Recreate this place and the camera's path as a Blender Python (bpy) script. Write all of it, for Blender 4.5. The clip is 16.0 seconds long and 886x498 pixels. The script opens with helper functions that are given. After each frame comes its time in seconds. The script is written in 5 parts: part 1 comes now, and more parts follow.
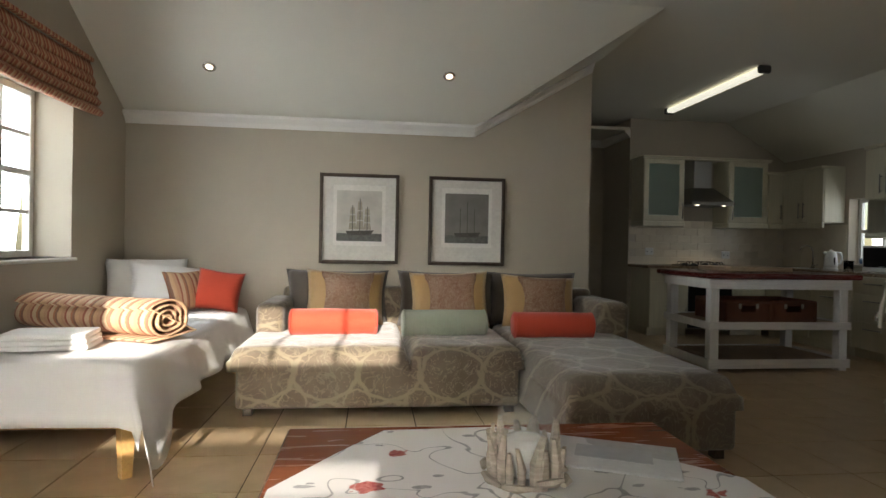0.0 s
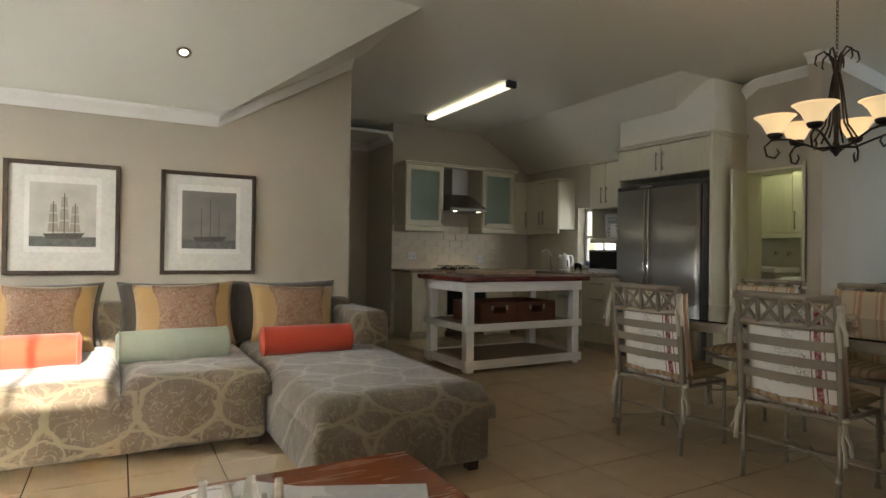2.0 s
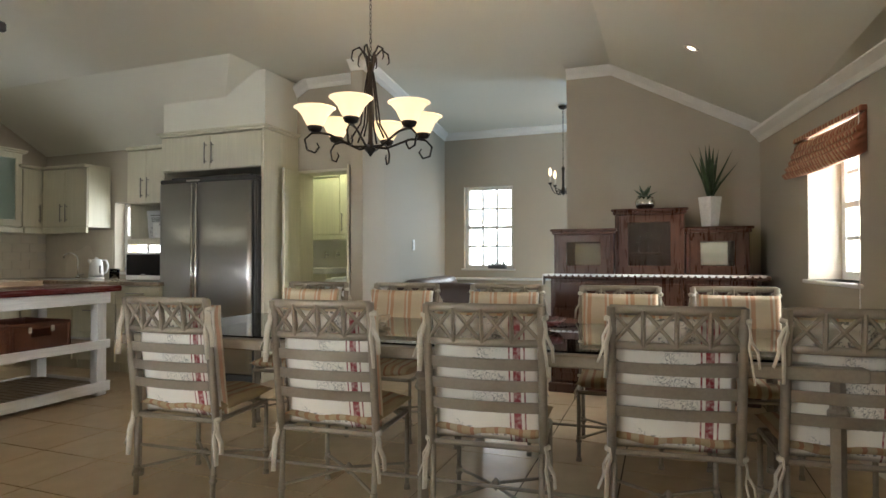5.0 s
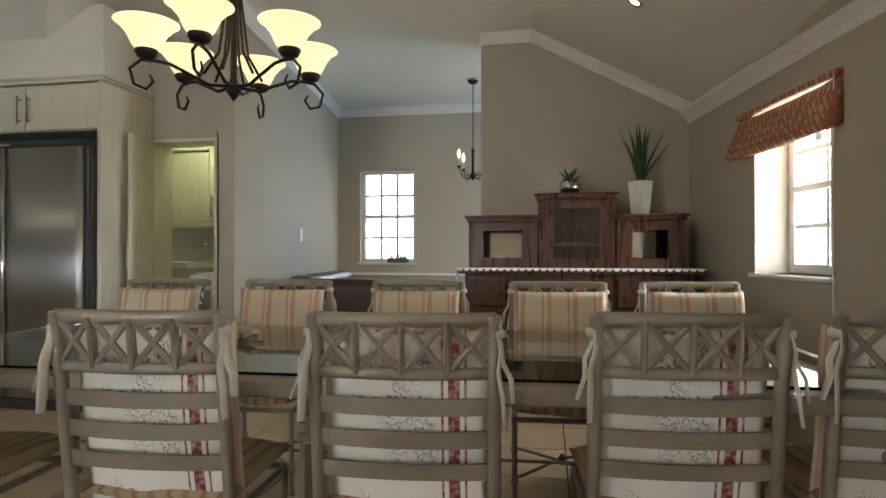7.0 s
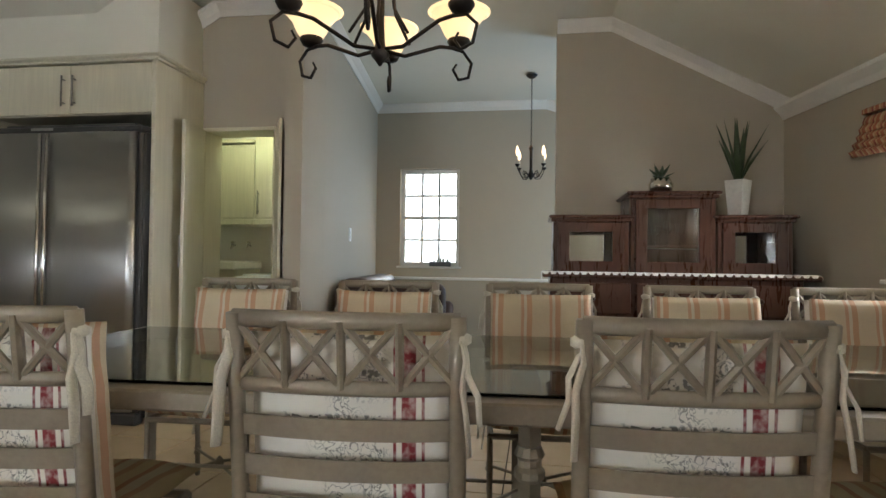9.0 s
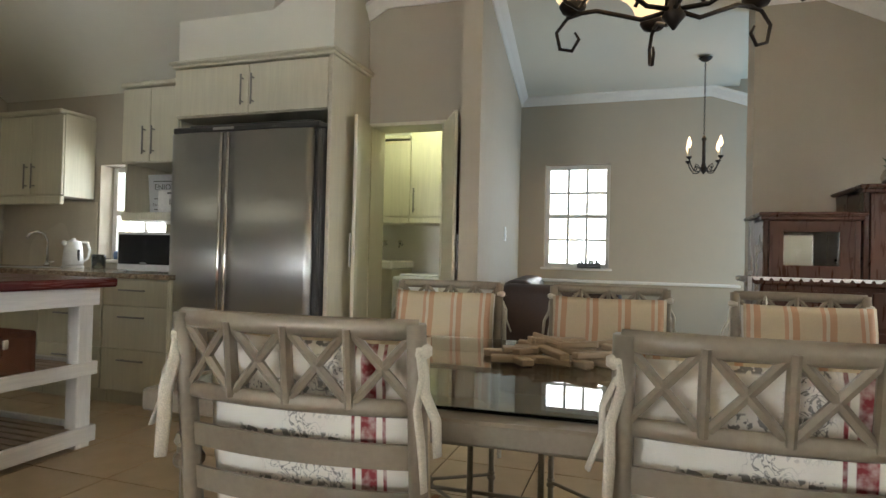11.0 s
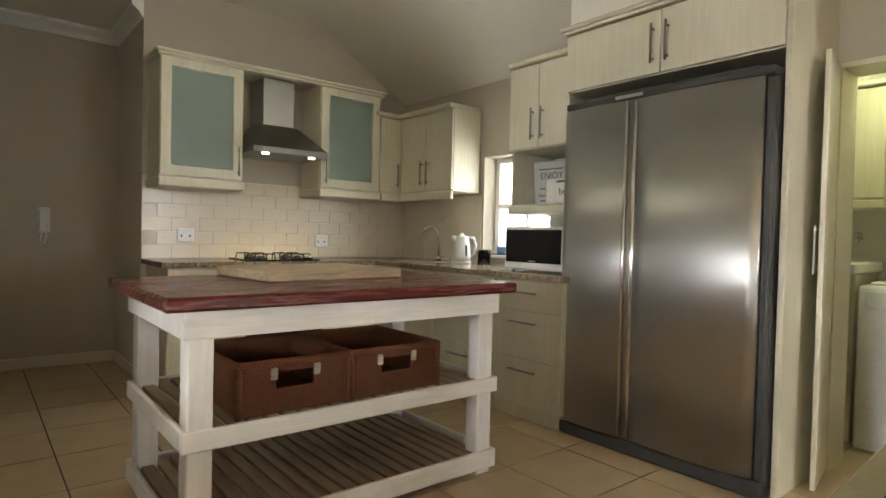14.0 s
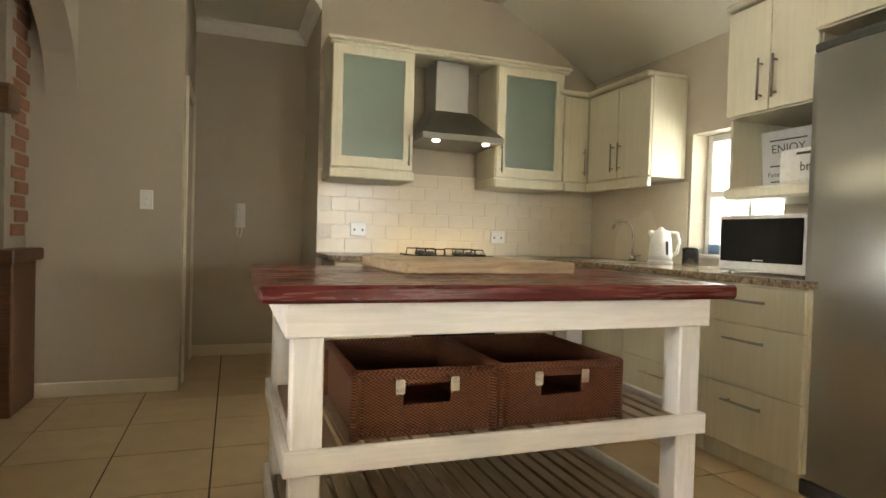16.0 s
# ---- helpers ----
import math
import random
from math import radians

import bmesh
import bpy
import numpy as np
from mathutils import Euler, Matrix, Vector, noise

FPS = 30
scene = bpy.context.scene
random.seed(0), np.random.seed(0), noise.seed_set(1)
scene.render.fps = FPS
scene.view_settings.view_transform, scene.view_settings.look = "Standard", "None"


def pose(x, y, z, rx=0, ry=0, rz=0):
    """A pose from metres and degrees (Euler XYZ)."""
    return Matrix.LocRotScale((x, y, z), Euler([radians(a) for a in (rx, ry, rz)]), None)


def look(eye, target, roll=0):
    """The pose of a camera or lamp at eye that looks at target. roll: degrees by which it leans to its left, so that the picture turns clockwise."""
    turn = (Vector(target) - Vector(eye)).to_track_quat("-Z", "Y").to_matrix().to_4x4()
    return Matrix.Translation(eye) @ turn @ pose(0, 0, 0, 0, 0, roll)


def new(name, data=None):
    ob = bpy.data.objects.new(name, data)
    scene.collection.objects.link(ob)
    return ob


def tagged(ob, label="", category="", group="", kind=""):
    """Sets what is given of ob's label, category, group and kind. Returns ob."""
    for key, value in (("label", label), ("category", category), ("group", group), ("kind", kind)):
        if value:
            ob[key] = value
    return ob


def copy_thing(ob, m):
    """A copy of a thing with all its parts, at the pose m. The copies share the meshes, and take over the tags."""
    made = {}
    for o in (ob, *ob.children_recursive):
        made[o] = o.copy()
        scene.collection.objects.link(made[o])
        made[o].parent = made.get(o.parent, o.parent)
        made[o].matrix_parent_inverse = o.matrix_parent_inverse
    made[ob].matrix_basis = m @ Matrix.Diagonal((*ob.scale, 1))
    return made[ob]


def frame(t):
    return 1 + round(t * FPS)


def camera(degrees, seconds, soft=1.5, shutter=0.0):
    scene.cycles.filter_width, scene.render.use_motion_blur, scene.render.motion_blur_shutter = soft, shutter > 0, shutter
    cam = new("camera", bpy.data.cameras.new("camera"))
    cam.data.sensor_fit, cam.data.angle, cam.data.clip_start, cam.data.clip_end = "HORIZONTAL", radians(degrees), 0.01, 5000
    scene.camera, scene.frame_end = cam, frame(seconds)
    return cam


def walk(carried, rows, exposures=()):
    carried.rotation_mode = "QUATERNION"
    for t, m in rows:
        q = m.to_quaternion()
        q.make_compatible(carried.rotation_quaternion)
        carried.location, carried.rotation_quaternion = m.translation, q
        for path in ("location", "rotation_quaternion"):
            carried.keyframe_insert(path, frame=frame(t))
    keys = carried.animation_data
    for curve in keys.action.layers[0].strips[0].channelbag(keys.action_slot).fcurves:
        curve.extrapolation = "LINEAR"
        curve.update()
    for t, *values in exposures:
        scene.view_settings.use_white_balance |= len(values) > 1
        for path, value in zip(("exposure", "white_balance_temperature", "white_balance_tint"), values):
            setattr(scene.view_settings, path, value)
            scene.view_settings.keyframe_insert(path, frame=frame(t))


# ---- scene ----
cam = camera(74.5, 16.0)
PATH = [
    (0, (-0.263, -0.347, 1.109), (-0.023, 1.639, 1.094), 1.1),
    (0.5, (-0.215, -0.322, 1.111), (0.218, 1.63, 1.099), 1.1),
    (1, (-0.114, -0.221, 1.097), (0.48, 1.689, 1.101), 0.9),
    (1.5, (-0.071, -0.126, 1.115), (0.69, 1.724, 1.116), 0.9),
    (2, (-0.034, -0.016, 1.117), (0.937, 1.733, 1.131), 0.8),
    (2.5, (0.016, 0.056, 1.111), (1.195, 1.671, 1.129), 0.7),
    (3, (0.127, 0.104, 1.105), (1.467, 1.589, 1.131), 0.6),
    (3.5, (0.229, 0.16, 1.111), (1.699, 1.517, 1.136), 0.5),
    (4, (0.337, 0.235, 1.128), (1.941, 1.429, 1.156), 0.3),
    (4.5, (0.435, 0.294, 1.151), (2.209, 1.218, 1.176), 0.0),
    (5, (0.601, 0.259, 1.132), (2.472, 0.966, 1.16), -0.1),
    (7.3, (1.431, 0.66, 1.087), (3.404, 0.991, 1.114), 0.1),
    (7.5, (1.453, 0.731, 1.063), (3.427, 1.049, 1.101), 0.2),
    (8, (1.495, 0.924, 1.064), (3.471, 1.23, 1.099), 0.5),
    (8.2, (1.509, 0.992, 1.063), (3.486, 1.294, 1.098), 0.6),
    (10.3, (1.739, 1.659, 1.055), (3.687, 2.11, 1.09), 1.1),
    (10.5, (1.739, 1.726, 1.057), (3.678, 2.217, 1.091), 1.1),
    (11, (1.765, 1.834, 1.058), (3.663, 2.463, 1.086), 1.4),
    (11.5, (1.849, 1.967, 1.06), (3.677, 2.779, 1.078), 1.6),
    (12, (1.938, 2.092, 1.056), (3.67, 3.092, 1.066), 1.9),
    (12.5, (1.984, 2.193, 1.038), (3.601, 3.371, 1.044), 1.9),
    (13, (2.004, 2.391, 1.08), (3.531, 3.683, 1.057), 2.0),
    (13.5, (2.078, 2.53, 1.07), (3.503, 3.933, 1.05), 2.0),
    (14, (2.24, 2.63, 1.11), (3.503, 4.181, 1.066), 1.4),
    (14.5, (2.367, 2.748, 1.069), (3.442, 4.435, 1.037), 1.7),
    (15, (2.414, 2.866, 1.08), (3.327, 4.644, 1.029), 1.6),
    (15.5, (2.534, 2.977, 1.056), (3.31, 4.819, 1.013), 1.7),
    (16, (2.635, 3.023, 1.035), (3.316, 4.903, 0.992), 1.7),
]
walk(cam, [(t, look(eye, target, roll)) for t, eye, target, roll in PATH],
     [(0.0, 1.95, 6600, 10), (1.5, 2.4, 6900, 10), (3.5, 3.4, 6900, 10), (5.0, 3.6, 6600, 10), (8.0, 3.3, 6500, 10), (11.0, 3.5, 6700, 10), (13.0, 3.65, 6900, 10), (14.0, 4.0, 7100, 10), (16.0, 4.42, 7900, 9)])

# ---- light ----
world = bpy.data.worlds.new("sky")
world.use_nodes = True
scene.world = world
_nt = world.node_tree
_sky = _nt.nodes.new("ShaderNodeTexSky")
_sky.sky_type = "NISHITA"
_sky.sun_disc = False
SUN_WAY = Vector((0.075, 1.0, -0.25)).normalized()
_sky.sun_elevation = math.asin(-SUN_WAY.z)
_sky.sun_rotation = math.atan2(-SUN_WAY.x, -SUN_WAY.y)
_nt.nodes["Background"].inputs["Strength"].default_value = 0.05
_nt.links.new(_sky.outputs[0], _nt.nodes["Background"].inputs["Color"])


def lamp(name, kind, m, energy, colour, **more):
    d = bpy.data.lights.new(name, kind)
    d.energy, d.color = energy, colour
    for k, v in more.items():
        if k == "angle":
            d.angle = v
        if k == "size":
            d.shape, d.size, d.size_y = "RECTANGLE", v[0], v[1]
        if k == "radius":
            d.shadow_soft_size = v
    ob = new(name, d)
    ob.matrix_world = m
    return tagged(ob, kind="structure")


lamp("sun", "SUN", look((0, 0, 0), SUN_WAY), 3.0, (1.0, 0.93, 0.84), angle=radians(0.5))
SKYBLUE = (0.86, 0.93, 1.0)
lamp("daylight_west", "AREA", look((-2.74, 3.53, 1.55), (0, 3.4, 1.3)), 11, SKYBLUE, size=(1.1, 1.2))
lamp("daylight_patio", "AREA", look((-1.25, -1.90, 1.1), (-1.0, 3, 0.9)), 12, SKYBLUE, size=(1.7, 1.9))
lamp("daylight_dining", "AREA", look((4.84, -1.12, 1.46), (4.4, 3.5, 1.1)), 6, SKYBLUE, size=(0.75, 0.95))
lamp("daylight_kitchen", "AREA", look((5.78, 5.77, 1.37), (3, 5.6, 1.1)), 1.2, SKYBLUE, size=(0.6, 0.75))
lamp("daylight_landing", "AREA", look((8.42, 2.44, 1.53), (3, 2.4, 1.3)), .8, SKYBLUE, size=(0.7, 1.15))
lamp("daylight_stair", "AREA", look((7.2, -0.45, 1.5), (6.9, 3, 1.4)), 2.6, (0.36, 0.66, 1.0), size=(1.2, 1.5))

# ---- materials ----
MATS = {}


def rgb(c):
    return (c[0], c[1], c[2], 1.0)


class Nodes:
    """A small builder of node trees."""

    def __init__(self, name, rough=0.6, metal=0.0):
        self.m = bpy.data.materials.new(name)
        self.m.use_nodes = True
        self.t = self.m.node_tree
        self.p = self.t.nodes["Principled BSDF"]
        self.p.inputs["Roughness"].default_value = rough
        self.p.inputs["Metallic"].default_value = metal
        self.co = self.node("ShaderNodeTexCoord").outputs["Object"]

    def node(self, kind, **props):
        n = self.t.nodes.new(kind)
        for k, v in props.items():
            if k == "operation":
                n.operation = v
            elif k == "blend_type":
                n.blend_type = v
        return n

    def put(self, sock, v):
        if isinstance(v, (int, float)):
            sock.default_value = v
        elif isinstance(v, tuple):
            sock.default_value = rgb(v) if len(v) == 3 and len(sock.default_value) == 4 else v
        else:
            self.t.links.new(v, sock)

    def math(self, op, a, b=0.0, c=0.0):
        n = self.node("ShaderNodeMath", operation=op)
        for i, v in enumerate((a, b, c)):
            self.put(n.inputs[i], v)
        return n.outputs[0]

    def axes(self):
        n = self.node("ShaderNodeSeparateXYZ")
        self.put(n.inputs[0], self.co)
        return n.outputs

    def vec(self, x, y, z=0.0):
        n = self.node("ShaderNodeCombineXYZ")
        for i, v in enumerate((x, y, z)):
            self.put(n.inputs[i], v)
        return n.outputs[0]

    def scaled(self, s):
        n = self.node("ShaderNodeMapping")
        self.put(n.inputs["Vector"], self.co)
        n.inputs["Scale"].default_value = s
        return n.outputs[0]

    def noise(self, scale, detail=4.0, vec=None, dist=0.0):
        n = self.node("ShaderNodeTexNoise")
        self.put(n.inputs["Vector"], vec or self.co)
        n.inputs["Scale"].default_value = scale
        n.inputs["Detail"].default_value = detail
        n.inputs["Distortion"].default_value = dist
        return n.outputs["Fac"]

    def voronoi(self, scale, vec=None, randomness=1.0, out="Distance"):
        n = self.node("ShaderNodeTexVoronoi")
        self.put(n.inputs["Vector"], vec or self.co)
        n.inputs["Scale"].default_value = scale
        n.inputs["Randomness"].default_value = randomness
        return n.outputs[out]

    def step(self, v, lo, hi, a=0.0, b=1.0):
        n = self.node("ShaderNodeMapRange")
        self.put(n.inputs[0], v)
        for i, x in enumerate((lo, hi, a, b)):
            n.inputs[i + 1].default_value = x
        return n.outputs[0]

    def mix(self, f, a, b, how="MIX"):
        n = self.node("ShaderNodeMixRGB", blend_type=how)
        self.put(n.inputs[0], f)
        self.put(n.inputs[1], a)
        self.put(n.inputs[2], b)
        return n.outputs[0]

    def random(self):
        return self.node("ShaderNodeObjectInfo").outputs["Random"]

    def island(self):
        return self.node("ShaderNodeNewGeometry").outputs["Random Per Island"]

    def bump(self, h, strength=0.2, dist=0.01):
        n = self.node("ShaderNodeBump")
        n.inputs["Strength"].default_value = strength
        n.inputs["Distance"].default_value = dist
        self.put(n.inputs["Height"], h)
        self.put(self.p.inputs["Normal"], n.outputs[0])

    def done(self, colour=None, rough=None):
        if colour is not None:
            self.put(self.p.inputs["Base Color"], colour)
        if rough is not None:
            self.put(self.p.inputs["Roughness"], rough)
        MATS[self.m.name] = self.m
        return self.m


def shade(c, k):
    return tuple(min(1.0, v * k) for v in c)


def plain(name, c, rough=0.6, metal=0.0, grain=40.0, vary=0.12, bump=0.1, dist=0.002):
    """A painted, moulded or cast surface with faint mottling at two scales."""
    n = Nodes(name, rough, metal)
    a = n.noise(grain, 5)
    b = n.noise(grain * 0.06, 3)
    f = n.math("MULTIPLY_ADD", a, 0.5, n.math("MULTIPLY", b, 0.5))
    col = n.mix(n.step(f, 0.3, 0.7), shade(c, 1 - vary), shade(c, 1 + vary))
    n.bump(a, bump, dist)
    return n.done(col, n.step(b, 0.3, 0.7, max(0.02, rough - 0.08), min(1, rough + 0.08)))


def wood(name, c, along=(1.5, 22, 22), rough=0.4, vary=0.35):
    n = Nodes(name, rough)
    g = n.noise(3.0, 8, n.scaled(along), 1.2)
    w = n.noise(1.3, 2)
    col = n.mix(n.step(g, 0.32, 0.68), shade(c, 1 - vary), shade(c, 1 + vary))
    col = n.mix(n.step(w, 0.35, 0.7, 0, 0.35), col, shade(c, 0.6))
    n.bump(g, 0.15, 0.002)
    return n.done(col, n.step(g, 0.3, 0.7, rough - 0.08, rough + 0.1))


def glow(name, c, strength):
    n = Nodes(name, 0.4)
    n.put(n.p.inputs["Emission Color"], c)
    n.p.inputs["Emission Strength"].default_value = strength
    return n.done(c)


def glass(name, c=(1, 1, 1), rough=0.0, frosted=False):
    n = Nodes(name, 0.35 if frosted else rough)
    n.p.inputs["Transmission Weight"].default_value = 0.55 if frosted else 1.0
    n.p.inputs["IOR"].default_value = 1.45
    return n.done(c)


def stripes(name, bands, period, axis="x", rough=0.9, along2=None):
    """Woven stripes: bands are (start, colour) within one period."""
    n = Nodes(name, rough)
    ax = n.axes()
    u = ax["XYZ".index(axis.upper())]
    wob = n.math("MULTIPLY", n.noise(6, 2), 0.012)
    fr = n.math("FRACT", n.math("DIVIDE", n.math("ADD", u, wob), period))
    r = n.node("ShaderNodeValToRGB")
    n.put(r.inputs[0], fr)
    cr = r.color_ramp
    cr.interpolation = "CONSTANT"
    cr.elements[0].position, cr.elements[0].color = bands[0][0], rgb(bands[0][1])
    cr.elements[1].position, cr.elements[1].color = bands[1][0], rgb(bands[1][1])
    for pos, c in bands[2:]:
        e = cr.elements.new(pos)
        e.color = rgb(c)
    weave = n.noise(350, 2)
    col = n.mix(n.step(weave, 0.3, 0.7, 0, 0.35), r.outputs[0], shade(bands[0][1], 0.6))
    n.bump(n.math("ADD", weave, n.noise(25, 3)), 0.35, 0.004)
    return n.done(col)


def fabric(name, c, rough=0.95, vary=0.2, wrinkle=0.5):
    n = Nodes(name, rough)
    weave = n.noise(420, 2)
    fold = n.noise(7, 4, dist=0.6)
    col = n.mix(n.step(weave, 0.3, 0.7), shade(c, 1 - vary), shade(c, 1 + vary * 0.6))
    n.bump(n.math("MULTIPLY_ADD", weave, 0.12, fold), wrinkle, 0.012)
    n.p.inputs["Sheen Weight"].default_value = 0.2
    return n.done(col)


def damask():
    """Taupe velvet with light ogee rings and scrolls."""
    n = Nodes("damask", 0.85)
    x, y, z = n.axes()
    u = n.math("ADD", n.math("MULTIPLY", x, 2.5), n.math("MULTIPLY", y, 0.4))
    v = n.math("MULTIPLY", n.math("ADD", z, y), 3.0)
    vec = n.vec(u, v)
    d1 = n.voronoi(1.0, vec, 0.0)
    off = n.vec(n.math("ADD", u, 0.5), n.math("ADD", v, 0.5))
    d2 = n.voronoi(1.0, off, 0.0)
    wob = n.math("MULTIPLY", n.noise(14, 3), 0.16)
    r1 = n.math("ABSOLUTE", n.math("SUBTRACT", n.math("ADD", d1, wob), 0.56))
    r2 = n.math("ABSOLUTE", n.math("SUBTRACT", n.math("ADD", d2, wob), 0.30))
    ring = n.step(n.math("MINIMUM", r1, n.math("MULTIPLY", r2, 1.8)), 0.024, 0.042, 1, 0)
    scroll = n.step(n.math("ABSOLUTE", n.math("SUBTRACT", n.noise(9, 2, None, 2.5), 0.5)), 0.014, 0.03, 0.75, 0)
    f = n.math("MAXIMUM", ring, scroll)
    nap = n.noise(5, 4)
    base = n.mix(n.step(nap, 0.3, 0.7), (0.085, 0.062, 0.040), (0.135, 0.103, 0.068))
    col = n.mix(n.math("MULTIPLY", f, 0.42), base, (0.29, 0.235, 0.14))
    n.bump(n.math("ADD", n.noise(300, 2), n.math("MULTIPLY", n.noise(8, 3), 2.0)), 0.4, 0.005)
    n.p.inputs["Sheen Weight"].default_value = 0.35
    return n.done(col, n.step(f, 0, 1, 0.9, 0.6))


def paisley():
    n = Nodes("paisley", 0.9)
    a = n.math("ABSOLUTE", n.math("SUBTRACT", n.noise(28, 3, None, 3.0), 0.5))
    b = n.noise(6, 2)
    col = n.mix(n.step(a, 0.02, 0.07), (0.33, 0.235, 0.165), (0.20, 0.095, 0.05))
    col = n.mix(n.step(b, 0.45, 0.65, 0, 0.5), col, (0.30, 0.20, 0.14))
    n.bump(n.noise(300, 2), 0.3, 0.003)
    return n.done(col)


def floral():
    """White cloth printed with red blooms and grey leaves on curling stems."""
    n = Nodes("floral_cloth", 0.85)
    big = n.voronoi(4.2)
    warp = n.noise(16, 4, None, 1.5)
    bloom = n.step(n.math("MULTIPLY_ADD", warp, 0.35, big), 0.33, 0.36, 1, 0)
    petal = n.step(n.noise(30, 3, None, 2.0), 0.35, 0.65)
    red = n.mix(petal, (0.30, 0.045, 0.04), (0.50, 0.17, 0.14))
    stem = n.step(n.math("ABSOLUTE", n.math("SUBTRACT", n.noise(4.0, 1, None, 1.0), 0.5)), 0.006, 0.010, 1, 0)
    leaf = n.step(n.math("ADD", n.voronoi(6.5, n.scaled((1.0, 2.2, 1.0))), n.math("MULTIPLY", warp, 0.3)), 0.33, 0.35, 1, 0)
    grey = n.mix(petal, (0.20, 0.20, 0.20), (0.34, 0.34, 0.34))
    col = n.mix(n.math("MULTIPLY", n.math("MAXIMUM", stem, leaf), 0.8), (0.74, 0.72, 0.70), grey)
    col = n.mix(bloom, col, red)
    n.bump(n.math("MULTIPLY_ADD", n.noise(400, 2), 0.1, n.noise(5, 3)), 0.3, 0.006)
    return n.done(col)


def printed():
    """Cream ticking with a red band, thin stripes and faded black printing."""
    n = Nodes("printed_cotton", 0.92)
    x, y, z = n.axes()
    d = n.math("ABSOLUTE", n.math("SUBTRACT", x, 0.125))
    band = n.step(d, 0.014, 0.016, 1, 0)
    thin = n.step(n.math("ABSOLUTE", n.math("SUBTRACT", d, 0.030)), 0.0025, 0.004, 1, 0)
    letters = n.step(n.noise(75, 2, n.scaled((1, 1, 0.8))), 0.52, 0.56)
    rows = n.step(n.math("ABSOLUTE", n.math("SUBTRACT", n.math("FRACT", n.math("MULTIPLY", z, 10.5)), 0.5)), 0.16, 0.2, 1, 0)
    middle = n.step(n.math("ABSOLUTE", n.math("ADD", x, 0.03)), 0.10, 0.12, 1, 0)
    sprig = n.step(n.math("ABSOLUTE", n.math("SUBTRACT", n.noise(34, 3, None, 2.0), 0.5)), 0.012, 0.035, 1, 0)
    patch = n.step(n.noise(5.5, 1), 0.50, 0.56)
    ink = n.math("MULTIPLY", n.math("MULTIPLY", n.math("MAXIMUM", n.math("MULTIPLY", letters, rows), n.math("MULTIPLY", sprig, patch)), middle), 0.75)
    col = n.mix(ink, (0.78, 0.74, 0.66), (0.06, 0.06, 0.06))
    worn = n.step(n.noise(60, 2), 0.3, 0.6, 0.5, 1.0)
    col = n.mix(n.math("MULTIPLY", n.math("MAXIMUM", band, thin), worn), col, (0.24, 0.03, 0.035))
    n.bump(n.math("MULTIPLY_ADD", n.noise(350, 2), 0.1, n.noise(9, 3)), 0.5, 0.012)
    return n.done(col)


def tile_floor():
    n = Nodes("floor_tile", 0.3)
    n.co = n.node("ShaderNodeNewGeometry").outputs["Position"]
    a = n.noise(7, 5)
    b = n.noise(55, 3)
    r = n.random()
    base = n.mix(n.step(a, 0.3, 0.7), (0.47, 0.345, 0.205), (0.55, 0.415, 0.265))
    base = n.mix(n.step(b, 0.55, 0.75, 0, 0.03), base, (0.40, 0.28, 0.165))
    col = n.mix(n.math("MULTIPLY", r, 0.3), base, (0.42, 0.29, 0.16))
    return n.done(col, 0.33)


def granite():
    n = Nodes("granite", 0.15)
    v = n.voronoi(90, None, 1.0, "Color")
    s = n.node("ShaderNodeSeparateColor")
    n.put(s.inputs[0], v)
    col = n.mix(s.outputs[0], (0.10, 0.075, 0.05), (0.36, 0.28, 0.19))
    col = n.mix(n.step(n.noise(35, 4), 0.5, 0.7, 0, 0.6), col, (0.16, 0.09, 0.05))
    return n.done(col)


def steel(name, c=(0.52, 0.52, 0.51), rough=0.36):
    n = Nodes(name, rough, 1.0)
    g = n.noise(40, 3, n.scaled((60, 60, 0.6)))
    n.bump(g, 0.03, 0.001)
    n.p.inputs["Anisotropic"].default_value = 0.5
    return n.done(n.mix(g, shade(c, 0.9), shade(c, 1.1)), n.step(g, 0.3, 0.7, rough - 0.04, rough + 0.06))


def wicker():
    n = Nodes("wicker", 0.55)
    x, y, z = n.axes()
    u = n.math("ADD", x, y)
    a = n.math("SINE", n.math("MULTIPLY", z, 700))
    b = n.math("SINE", n.math("MULTIPLY", u, 420))
    h = n.math("MULTIPLY", a, n.math("SIGN", b))
    col = n.mix(n.step(h, -0.8, 0.8), (0.06, 0.02, 0.010), (0.30, 0.10, 0.042))
    col = n.mix(n.step(n.noise(30, 3), 0.5, 0.7, 0, 0.5), col, (0.10, 0.035, 0.02))
    n.bump(h, 0.9, 0.004)
    return n.done(col)


WALL = plain("wall_paint", (0.43, 0.38, 0.30), 0.75, 0, 160, 0.035, 0.12, 0.001)
CEIL = plain("ceiling_paint", (0.72, 0.70, 0.61), 0.85, 0, 120, 0.02, 0.08, 0.001)
TRIM = plain("white_trim", (0.76, 0.74, 0.69), 0.5, 0, 60, 0.04, 0.05)
SKIRT = plain("cream_skirting", (0.66, 0.60, 0.48), 0.45, 0, 60, 0.05, 0.05)
GROUT = plain("grout", (0.07, 0.05, 0.032), 0.9, 0, 200, 0.2, 0.2)
TILE = tile_floor()
WTILE = plain("glazed_tile", (0.68, 0.61, 0.49), 0.22, 0, 12, 0.05, 0.03)
UNIT = wood("cream_unit", (0.66, 0.62, 0.48), (14, 14, 0.8), 0.42, 0.06)
UNITIN = plain("unit_inside", (0.60, 0.56, 0.44), 0.5)
